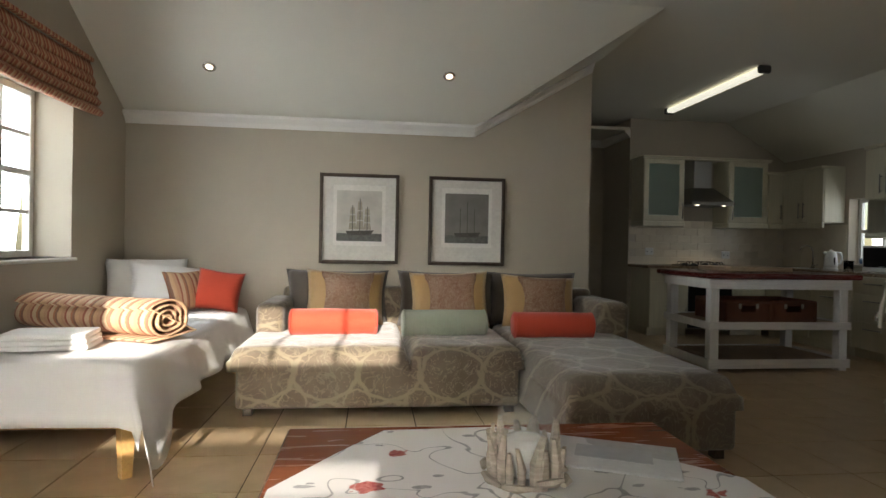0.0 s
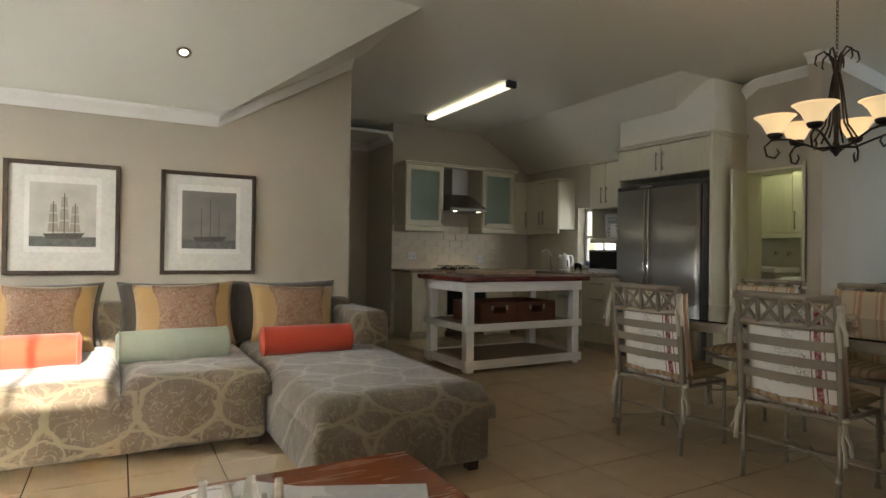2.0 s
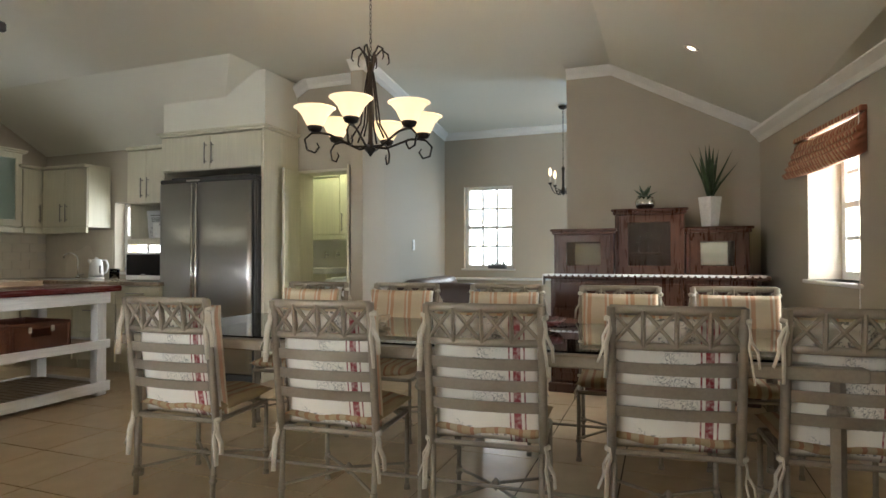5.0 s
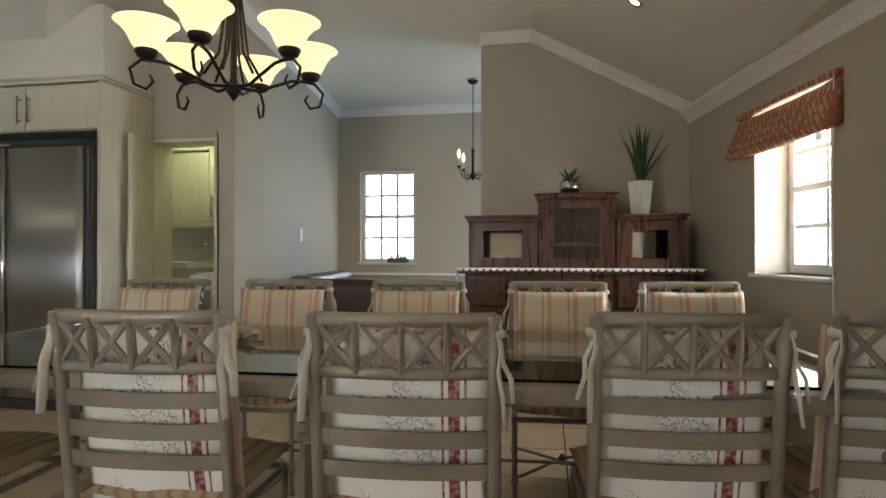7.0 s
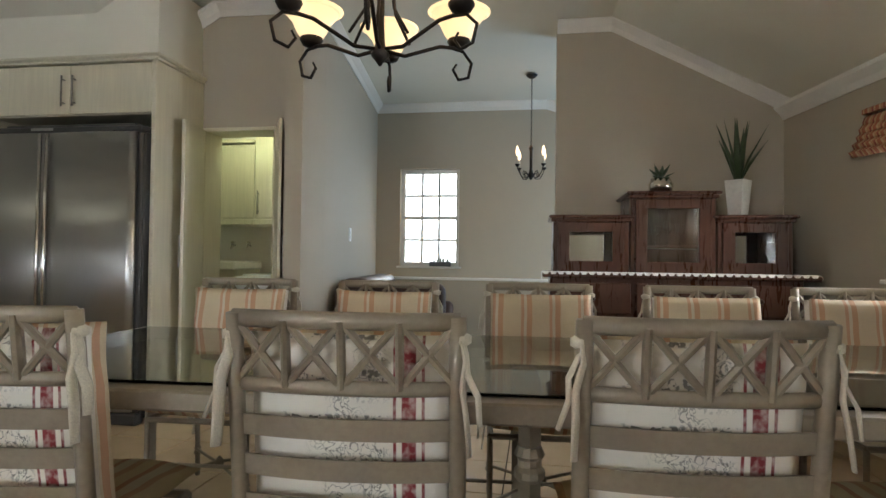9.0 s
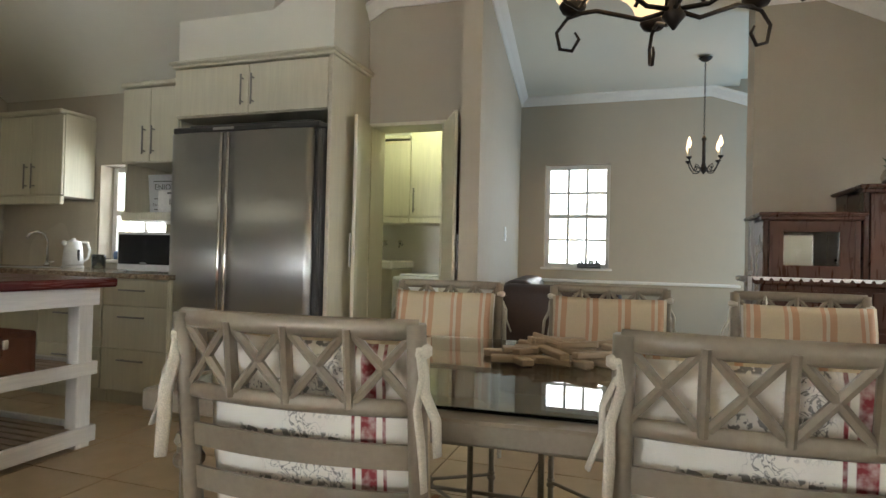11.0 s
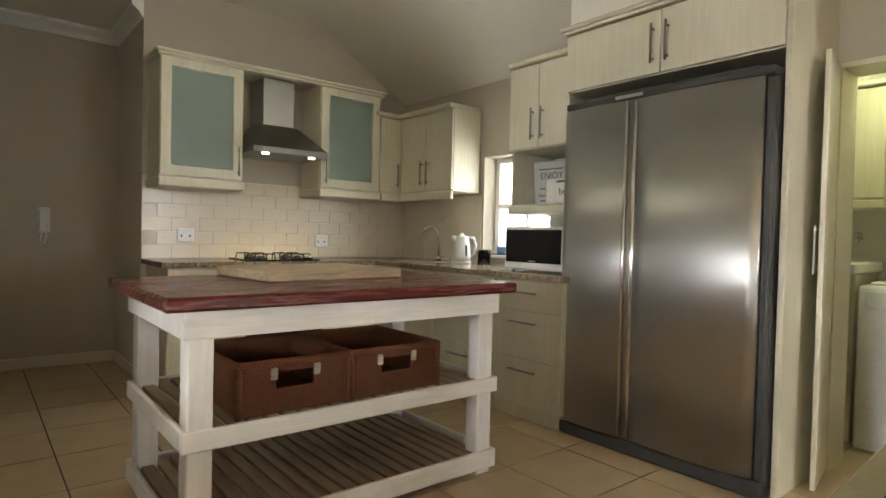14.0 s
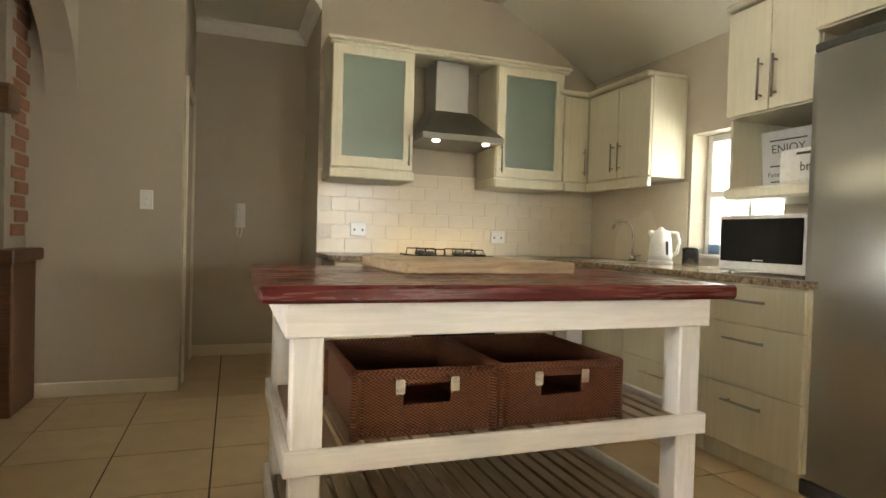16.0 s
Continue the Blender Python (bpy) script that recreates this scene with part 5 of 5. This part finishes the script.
def kettle():
    t = thing("kettle", "white plastic electric kettle on the worktop", "kettle", pose(5.27, 6.12, .897, 0, 0, 155))
    part("base", Mesh().lathe([(.078, 0), (.08, .018), (.07, .024)], n=24), WHITEP, t, "", True)
    part("body", Mesh().lathe([(.072, .025), (.074, .06), (.066, .15), (.056, .205), (.052, .215), (.02, .225), (.012, .24), (.003, .242)], n=24), WHITEP, t, "", True)
    part("spout", Mesh().sweep([(.045, 0, .19), (.08, 0, .21)], [.026, .014], 8), WHITEP, t, "", True)
    part("handle", Mesh().sweep([(-.05, 0, .21), (-.10, 0, .205), (-.118, 0, .15), (-.105, 0, .08), (-.07, 0, .055)], .011, 8), WHITEP, t, "", True)
    part("gauge", Mesh().box((-.03, .064, .06), (-.012, .072, .15), .003), DARKST, t)


kettle()
_t = thing("glass_canister", "clear glass canister near the kettle", "jar", pose(5.34, 5.93, .897))
part("jar", Mesh().lathe([(.05, 0), (.052, .11), (.048, .115), (.046, .006)], n=20), GLASS, _t, "", True)
_t = thing("dish_cloth", "folded blue cloth on the window sill", "cloth", pose(5.53, 5.92, .972))
part("cloth", Mesh().pillow(.12, .07, .06, Matrix.Translation((0, 0, .035)) @ Matrix.Rotation(radians(90), 4, "Z"), 8), BLUEP, _t, "", True)


def socket(x, z):
    t = thing("wall_socket", "white double wall socket on the tiles", "socket", pose(x, 7.245, z))
    part("plate", Mesh().box((-.06, -.012, -.05), (.06, -.0, .05), .004), WHITEP, t)
    for dx in (-.03, .03):
        part("hole", Mesh().box((dx - .006, -.0135, -.012), (dx + .006, -.0118, .004)), DARKST, t)


socket(3.50, 1.07)
socket(4.62, 1.04)

# fridge housing, fridge, shelf unit
_t = thing("tall_cabinet", "tall cream cabinet side beside the fridge", "cabinet")
part("panel", Mesh().box((4.96, 3.64, 0), (5.495, 3.668, 2.305), .003), UNIT, _t)
part("edge_band", Mesh().box((4.957, 3.642, .002), (4.96, 3.666, 2.303)), UNITIN, _t)
kitchen_unit("wall_cabinet", "cream double-door cabinet above the fridge", (4.98, 3.67, 1.965), (5.49, 4.86, 2.30), "x", [(3.67, 4.26, 1.97, 2.295, "r"), (4.26, 4.86, 1.97, 2.295, "l")])
_t = thing("cabinet_cornice", "cream moulded cornice over the fridge cabinet", "cornice")
part("moulding", Mesh().box((4.93, 3.605, 2.325), (5.49, 4.90, 2.348), .008).box((4.95, 3.625, 2.306), (5.49, 4.88, 2.325), .004), UNIT, _t)
struct("bulkhead", Mesh().box((5.0, 3.66, 2.349), (5.50, 4.87, 2.86)), CEIL, "plastered bulkhead over the fridge cabinet", "bulkhead")
_t = kitchen_unit("wall_cabinet", "cream double-door cabinet over the open shelf", (5.04, 4.872, 1.68), (5.49, 5.38, 2.22), "x", [(4.875, 5.125, 1.685, 2.215, "r"), (5.125, 5.378, 1.685, 2.215, "l")], True)
_t = thing("open_shelf", "open cream microwave shelf beside the window", "shelf")
part("shelf", Mesh().box((5.02, 4.872, 1.265), (5.49, 5.38, 1.325), .012), UNIT, _t)
part("side", Mesh().box((5.06, 5.362, 1.326), (5.49, 5.38, 1.679)), UNIT, _t)
part("back", Mesh().box((5.475, 4.90, 1.326), (5.49, 5.36, 1.679)), UNITIN, _t)


def fridge():
    t = thing("fridge", "brushed steel double-door fridge freezer", "fridge")
    y0, y1, x0 = 3.672, 4.79, 4.86
    part("body", Mesh().box((x0 + .06, y0 + .004, .03), (5.45, y1 - .004, 1.84), .006), DARKST, t)
    part("top_trim", Mesh().box((x0 + .02, y0, 1.837), (5.40, y1, 1.875), .008).box((x0 + .06, y0 + .08, 1.875), (5.3, y1 - .1, 1.895), .006), DARKST, t)
    part("kick_plate", Mesh().box((x0 + .02, y0 + .004, .0), (x0 + .10, y1 - .004, .075), .012), DARKST, t)
    ym = 4.34
    for a, c in ((y0 + .045, ym - .012), (ym + .012, y1 - .004)):
        me = Mesh()
        n = 12
        rows = []
        for i in range(n + 1):
            s = i / n
            bow = .022 * (1 - (2 * s - 1) ** 2)
            rows.append([me.b.verts.new((x, a + s * (c - a), z)) for x, z in ((x0 + .02 - bow, .085), (x0 + .02 - bow, 1.832), (x0 + .058, 1.832), (x0 + .058, .085))])
        for p, q in zip(rows, rows[1:]):
            for k in range(4):
                me.b.faces.new((p[k], p[(k + 1) % 4], q[(k + 1) % 4], q[k]))
        me.b.faces.new(rows[0])
        me.b.faces.new(rows[-1][::-1])
        part("door", me, STEEL, t, "", True)
    part("edge_trim", Mesh().box((x0 + .025, y0 + .002, .085), (x0 + .058, y0 + .043, 1.832), .010), DARKST, t)
    for s in (-1, 1):
        part("handle", Mesh().sweep([(x0 - .012, ym + s * .026, .10), (x0 - .020, ym + s * .024, .95), (x0 - .012, ym + s * .026, 1.82)], .012, 10), CHROME, t, "long steel grip", True)
    part("badge", bar((x0 + .012, 4.30, 1.848), (x0 + .0199, 4.46, 1.864), .002), STEEL, t)


fridge()


def microwave():
    t = thing("microwave", "white microwave oven with black glass door", "microwave", pose(5.0, 4.875, .90))
    part("body", Mesh().box((.03, 0, .008), (.42, .50, .285), .010), WHITEP, t)
    part("front", Mesh().box((.0, 0, .008), (.03, .50, .285), .010), WHITEP, t)
    part("door_glass", Mesh().box((-.006, .02, .055), (.002, .48, .265), .004), BLACKG, t)
    part("badge", bar((-.008, .22, .062), (-.0055, .28, .068), .001), WHITEP, t)
    for p in ((.05, .04), (.05, .46), (.38, .04), (.38, .46)):
        part("foot", Mesh().lathe([(.015, -.001), (.015, .009)], (p[0], p[1], 0), 8), DARKST, t)


microwave()


def lettering(words, m, size, material, parent):
    c = bpy.data.curves.new("lettering", "FONT")
    c.body, c.size, c.extrude, c.align_x = words, size, .0006, "CENTER"
    src = bpy.data.objects.new("lettering_source", c)
    scene.collection.objects.link(src)
    bpy.context.view_layer.update()
    d = bpy.data.meshes.new_from_object(src.evaluated_get(bpy.context.evaluated_depsgraph_get()))
    bpy.data.objects.remove(src)
    d.materials.clear()
    d.materials.append(material)
    ob = new("lettering", d)
    ob.parent, ob.matrix_basis = parent, m
    return ob


_t = thing("tray", "grey printed serving tray leaning in the open shelf", "tray", pose(5.26, 5.350, 1.327, 0, -5, 0) @ pose(0, 0, 0, 0, 0, 4))
part("board", Mesh().box((0, -.30, 0), (.014, 0, .30), .006), plain("tray_grey", (0.50, 0.50, 0.49), 0.5), _t)
_q = Matrix(((0, 0, -1, 0), (-1, 0, 0, 0), (0, 1, 0, 0), (0, 0, 0, 1)))
for _w, _z, _s in (("ENJOY", .185, .062), ("YOUR", .145, .036), ("Family & Friends", .065, .034)):
    lettering(_w, Matrix.Translation((-.002, -.15, _z)) @ _q, _s, INK, _t)
for _z in (.245, .115, .035):
    part("print_bar", Mesh().box((-.0015, -.25, _z), (-.0002, -.05, _z + .008)), INK, _t)
_t = thing("bread_bin", "white metal bread bin on the open shelf", "bread bin", pose(5.09, 4.90, 1.327))
part("bin", Mesh().box((0, 0, 0), (.20, .22, .17), .025, None, 3), CERAM, _t, "", True)
lettering("br", Matrix.Translation((-.001, .075, .06)) @ _q, .06, INK, _t)
part("slot", bar((-.003, .03, .135), (.003, .12, .147), .001), DARKST, _t)


def island():
    t = thing("kitchen_island", "limewashed timber kitchen island with red-stained top", "island table")
    x0, x1, y0, y1 = 2.79, 4.16, 4.60, 5.40
    part("top", Mesh().box((2.70, 4.53, .852), (4.25, 5.46, .90), .010), REDWOOD, t, "dark red stained timber top")
    b = .085
    for x in (x0, x1 - b):
        for y in (y0, y1 - b):
            part("leg", Mesh().box((x, y, 0), (x + b, y + b, .852), .005), LIMED, t)
    for z0, z1 in ((.755, .852), (.385, .455), (.03, .115)):
        for y in (y0 - .02, y1):
            part("rail", Mesh().box((x0 - .02, y, z0), (x1 + .02, y + .02, z1), .004), LIMEDX, t)
        for x in (x0 - .02, x1):
            part("rail", Mesh().box((x, y0 + .001, z0), (x + .02, y1 - .001, z1), .004), LIMED, t)
    for z in (.43, .085):
        x = x0 + .02
        while x < x1 - .05:
            part("slat", Mesh().box((x, y0 + .002, z), (x + .048, y1 - .002, z + .018), .003), SLATW, t)
            x += .066


island()


def basket(x0, x1):
    t = thing("wicker_basket", "dark brown wicker basket with cut-out handle", "basket", group="baskets on the island shelf")
    y0, y1, z0, z1 = 4.64, 5.14, .449, .635
    w = .018
    part("bottom", Mesh().box((x0, y0, z0), (x1, y1, z0 + .015), .004), WICK, t)
    hx = (x0 + x1) / 2
    part("side", Mesh().box((x0, y0, z0 + .015), (x0 + w, y1, z1), .004), WICK, t)
    part("side", Mesh().box((x1 - w, y0, z0 + .015), (x1, y1, z1), .004), WICK, t)
    part("side", Mesh().box((x0 + w, y1 - w, z0 + .015), (x1 - w, y1, z1), .004), WICK, t)
    f = Mesh().ring((x0 + w, x1 - w, z0 + .015, z1), (hx - .075, hx + .075, z1 - .095, z1 - .035), y0, y0 + w)
    part("front", f, WICK, t)
    for a, c in (((x0, y0), (x1, y0)), ((x1, y0), (x1, y1)), ((x1, y1), (x0, y1)), ((x0, y1), (x0, y0))):
        part("rim", Mesh().sweep([(a[0], a[1], z1), (c[0], c[1], z1)], .014, 8), WICK, t, "", True)
        part("corner_post", Mesh().sweep([(a[0], a[1], z0), (a[0], a[1], z1 + .006)], .012, 8), WICK, t, "", True)
    for s in (-1, 1):
        part("binding", Mesh().box((hx + s * .085 - .014, y0 - .006, z1 - .062), (hx + s * .085 + .014, y0 + .004, z1 - .018), .004), DRIFT, t, "pale cane binding")


basket(2.97, 3.405)
basket(3.425, 3.86)
_t = thing("chopping_board", "worn thick wooden board on the island top", "chopping board", pose(3.20, 4.94, .901, 0, 0, 6))
part("board", Mesh().box((0, 0, 0), (.72, .50, .045), .006), BOARDW, _t)


def tube_light():
    t = thing("tube_light", "lit fluorescent tube fitting on the ceiling", "ceiling light", pose(3.42, 4.80, ZC - .055))
    part("diffuser", Mesh().box((-.048, .04, -.010), (.048, 1.80, .045), .02, None, 3), TUBEL, t, "glowing white diffuser", True)
    part("end_cap", Mesh().box((-.065, 0, -.022), (.065, .05, .054), .015), DARKST, t)
    part("end_cap", Mesh().box((-.065, 1.79, -.022), (.065, 1.84, .054), .015), DARKST, t)


tube_light()


def downlight(x, y, z, tilt=0.0, turn=0.0):
    t = thing("downlight", "small lit recessed spotlight in the ceiling", "ceiling light", pose(x, y, z, tilt, 0, turn))
    part("ring", Mesh().lathe([(.030, -.004), (.048, -.006), (.052, 0.0), (.030, .0)], n=24, cap=False), CHROME, t, "", True)
    part("lamp", Mesh().lathe([(.029, -.002), (.001, -.0025)], n=20, cap=False), SPOTL, t, "lit lamp")


_sl = math.degrees(math.atan2(ZC - ZE, CW))
for _x, _y in ((-1.56, 4.42), (0.335, 4.39)):
    downlight(_x, _y, ZE + (YP - _y) / CW * (ZC - ZE) - .004, -_sl)
downlight(4.86, 0.07, ZE + (0.07 - YS) / (Y2 - YS) * (ZC - ZE) - .004, math.degrees(math.atan2(ZC - ZE, Y2 - YS)))

# laundry cupboard
for _s, _y in ((0, 3.635), (1, 3.075)):
    _t = thing("laundry_door", "cream cupboard door standing open", "door", pose(5.50, _y, 0, 0, 0, 11 if _s == 0 else 29))
    part("leaf", Mesh().box((-.36, -.011, .02), (-.004, .011, 1.97), .003), UNIT, _t)
    _o = -.03 if _s else .03
    part("handle", Mesh().cyl((-.33, _o, .98), (-.33, _o, 1.20), .006, 8).cyl((-.33, _o, 1.0), (-.33, 0, 1.0), .004, 6).cyl((-.33, _o, 1.18), (-.33, 0, 1.18), .004, 6), STEEL, _t, "brushed steel bar handle")
_t = thing("door_frame", "cream frame round the laundry cupboard", "door frame", kind="structure")
part("jamb", Mesh().box((5.488, 3.615, 0), (5.716, 3.639, 1.988), .003).box((5.488, 3.071, 0), (5.716, 3.095, 1.988), .003).box((5.488, 3.095, 1.962), (5.716, 3.615, 1.988), .003), UNIT, _t)
for _y0, _y1, _zt in ((3.62, 4.44, 2.03), (3.30, 3.62, 2.16)):
    _t = thing("laundry_cabinet", "pale cream laundry wall cabinet", "cabinet")
    part("body", Mesh().box((6.27, _y0, 1.38), (6.54, _y1, _zt), .003), UNIT, _t)
    _n = 2 if _y1 - _y0 > .5 else 1
    for _k in range(_n):
        _a, _b = _y0 + (_y1 - _y0) * _k / _n, _y0 + (_y1 - _y0) * (_k + 1) / _n
        _dd = part("door", Mesh().box((6.25, _a + .002, 1.39), (6.269, _b - .002, _zt - .01), .003), UNIT, _t)
        _dd["faces"] = "x"
        _hy = _a + .04 if _k else _b - .04
        handle(_dd, (6.25, _hy, 1.42), (6.25, _hy, 1.62))
    part("cornice", Mesh().box((6.22, _y0, _zt), (6.54, _y1, _zt + .03), .008), UNIT, _t)
    part("light_rail", Mesh().box((6.24, _y0, 1.33), (6.54, _y1, 1.379), .006), UNIT, _t)
_t = thing("laundry_trough", "white ceramic laundry trough with two taps", "sink")
part("trough", Mesh().box((6.05, 3.68, .95), (6.54, 4.44, 1.02), .012), CERAM, _t)
part("cupboard", Mesh().box((6.10, 3.70, .0), (6.54, 4.44, .949), .004), UNIT, _t)
for _y in (3.80, 3.95):
    part("tap", Mesh().sweep([(6.545, _y, 1.16), (6.49, _y, 1.16), (6.475, _y, 1.13)], .010, 8).lathe([(.02, 1.17), (.022, 1.19), (.004, 1.2)], (6.50, _y, 0), 10), CHROME, _t, "chrome wall tap", True)
_t = thing("washing_machine", "white washing machine in the laundry cupboard", "washing machine")
part("body", Mesh().box((6.0, 3.26, 0), (6.53, 3.66, .90), .02, None, 2), WHITEP, _t, "", True)
part("control_panel", bar((5.992, 3.30, .78), (6.0, 3.62, .87), .003), WHITEP, _t)
part("lid", Mesh().box((6.06, 3.30, .90), (6.50, 3.62, .918), .008), WHITEP, _t)
# added greenish fill and globe, out of sight, to brighten the laundry recess
lamp("laundry_fill", "POINT", pose(5.86, 3.50, 2.22), .75, (0.88, 1.0, 0.66), radius=.06)
_t = thing("laundry_light", "added unseen glowing globe in the laundry cupboard", "ceiling light", pose(5.86, 3.50, 2.32))
part("globe", Mesh().lathe([(.004, -.03), (.05, -.01), (.06, .03), (.05, .05)], n=18), glow("fill_globe_glow", (0.85, 1.0, 0.55), 0.2), _t, "", True)
struct("ceiling_laundry", Mesh().box((5.72, 3.2, 2.37), (6.6, 4.6, 2.40)), CEIL, "low ceiling of the laundry cupboard", "ceiling")

# passage and hearth alcove
_t = thing("intercom", "white wall-mounted intercom handset", "intercom", pose(2.65, 8.15, 1.06))
part("cradle", Mesh().box((0, -.02, 0), (.085, -.0005, .20), .006), WHITEP, _t)
part("handset", Mesh().box((.008, -.05, .01), (.05, -.02, .19), .010), WHITEP, _t)
part("cord", Mesh().sweep([(.03, -.03, .01), (.02, -.03, -.06), (.045, -.028, -.085), (.06, -.02, -.03), (.06, -.015, .0)], .004, 6), WHITEP, _t, "", True)
_t = thing("door_frame", "cream door frame in the passage wall", "door frame", kind="structure")
part("jamb", Mesh().box((2.325, 7.26, 0), (2.345, 7.32, 2.05), .004).box((2.325, 8.02, 0), (2.345, 8.08, 2.05), .004).box((2.325, 7.32, 2.0), (2.345, 8.02, 2.06), .004), SKIRT, _t)
_t = thing("passage_door", "cream painted door closed in the passage", "door")
part("leaf", Mesh().box((2.20, 7.325, .01), (2.24, 8.015, 1.995), .004), SKIRT, _t)
part("handle", Mesh().sweep([(2.24, 7.38, 1.0), (2.285, 7.38, 1.0), (2.29, 7.48, 1.0)], .008, 8), STEEL, _t, "", True)


def fireplace():
    t = thing("fireplace", "red brick fireplace with timber mantel beams", "fireplace")
    x0, x1, y0, y1 = 0.35, 1.50, 6.72, 7.07
    part("core", Mesh().box((x0 + .006, y0 + .006, 0), (x0 + .3, y1, 2.5)).box((x1 - .3, y0 + .006, 0), (x1 - .006, y1, 2.5)).box((x0 + .3, y0 + .006, 1.25), (x1 - .3, y1, 2.5)).box((x0 + .3, y1 - .05, 0), (x1 - .3, y1, 1.25)), MORTAR, t)
    part("mantel", Mesh().box((x0 - .08, y0 - .16, .83), (x1 + .09, y1, .90), .008), BEAMW, t, "thick dark timber shelf")
    part("beam", Mesh().box((x0 - .05, y0 - .10, 1.62), (x1 + .05, y0 + .05, 1.76), .010), BEAMW, t, "dark timber beam")
    part("beam", Mesh().box((x1 - .04, y0 - .04, 0), (x1 + .05, y1, .83), .008), BEAMW, t)
    brick = Mesh().box((-.105, -.05, -.034), (.105, .05, .034), .006)
    src = part("brick", brick, BRICKM, t)
    d = src.data
    first = True
    rows = int(2.5 / .08)
    for r in range(rows):
        z = .04 + r * .08
        off = .11 if r % 2 else 0
        for k in range(6):
            x = x0 + .11 + off + k * .22
            if x > x1 - .09:
                continue
            if x0 + .25 < x < x1 - .25 and z < 1.25:
                continue
            if .80 < z < .93:
                continue
            if first:
                ob, first = src, False
            else:
                ob = new("brick", d)
                ob.parent = t
            ob.matrix_basis = pose(x, y0 + .046, z, 0, 0, random.uniform(-.6, .6))
        if not .80 < z < .93:
            ob = new("brick", d)
            ob.parent = t
            ob.matrix_basis = pose(x1 - .046, y0 + .20 + (.06 if r % 2 else 0), z, 0, 0, 90)


fireplace()
_t = thing("wire_rack", "black wire rack on the mantel shelf", "rack", pose(1.42, 6.66, .902))
_m = Mesh()
for _k in range(5):
    _m.sweep([(0, .03 * _k, 0), (.05, .03 * _k, .0), (.055, .03 * _k, .24)], .004, 5)
for _z in (.05, .12, .18, .24):
    _m.sweep([(.053, 0, _z), (.053, .12, _z)], .004, 5)
part("wires", _m, IRON, _t)

# ---- tiled surfaces ----
PX, PY, GX, GY = .425, .458, 2.57, 2.30
_floor = bpy.data.objects["floor"]
_tm = bpy.data.meshes.new("tile")
_b = Mesh().box((-PX / 2 + .004, -PY / 2 + .004, -.0055), (PX / 2 - .004, PY / 2 - .004, 0.0))
_b.b.to_mesh(_tm)
_b.b.free()
_tm.materials.append(TILE)
_near, _rest = 0, []
for _i in range(-12, 15):
    for _j in range(-10, 15):
        _x, _y = GX + (_i + .5) * PX, GY + (_j + .5) * PY
        if not (XW - .3 < _x < 8.3 and -1.9 < _y < 8.4):
            continue
        if -1.5 < _x < 5.0 and .7 < _y < 7.6 and _near < 300:
            _o = new("tile", _tm)
            _o.parent = _floor
            _o.matrix_basis = Matrix.Translation((_x, _y, random.uniform(-.0006, .0004)))
            _near += 1
        else:
            _rest.append((_x, _y))
_m = Mesh()
for _x, _y in _rest:
    _m.box((_x - PX / 2 + .004, _y - PY / 2 + .004, -.0055), (_x + PX / 2 - .004, _y + PY / 2 - .004, 0))
tagged(part("tiles_beyond", _m, TILE, _floor), "", "", "", "stuff")
_wallk = bpy.data.objects["wall_kitchen"]
_wm = bpy.data.meshes.new("wall_tile")
_b = Mesh().box((-.0985, -.006, -.0485), (.0985, 0, .0485), .002)
_b.b.to_mesh(_wm)
_b.b.free()
_wm.materials.append(WTILE)
for _r in range(6):
    for _k in range(12):
        _x = 3.30 + _k * .2 + (.1 if _r % 2 else 0)
        if _x > 5.42:
            continue
        _o = new("wall_tile", _wm)
        _o.parent = _wallk
        _o.matrix_basis = pose(_x, 7.2495, .948 + _r * .1)
struct("splashback", Mesh().box((5.494, 6.14, .898), (5.4995, 7.24, 1.45)), WTILE, "glazed cream splashback beside the sink", "splashback")
struct("wall_tile_grout", Mesh().box((3.20, 7.2465, .897), (5.495, 7.2499, 1.50)), plain("tile_grout", (0.62, 0.56, 0.47), 0.9), "pale grout behind the wall tiles", "grout")
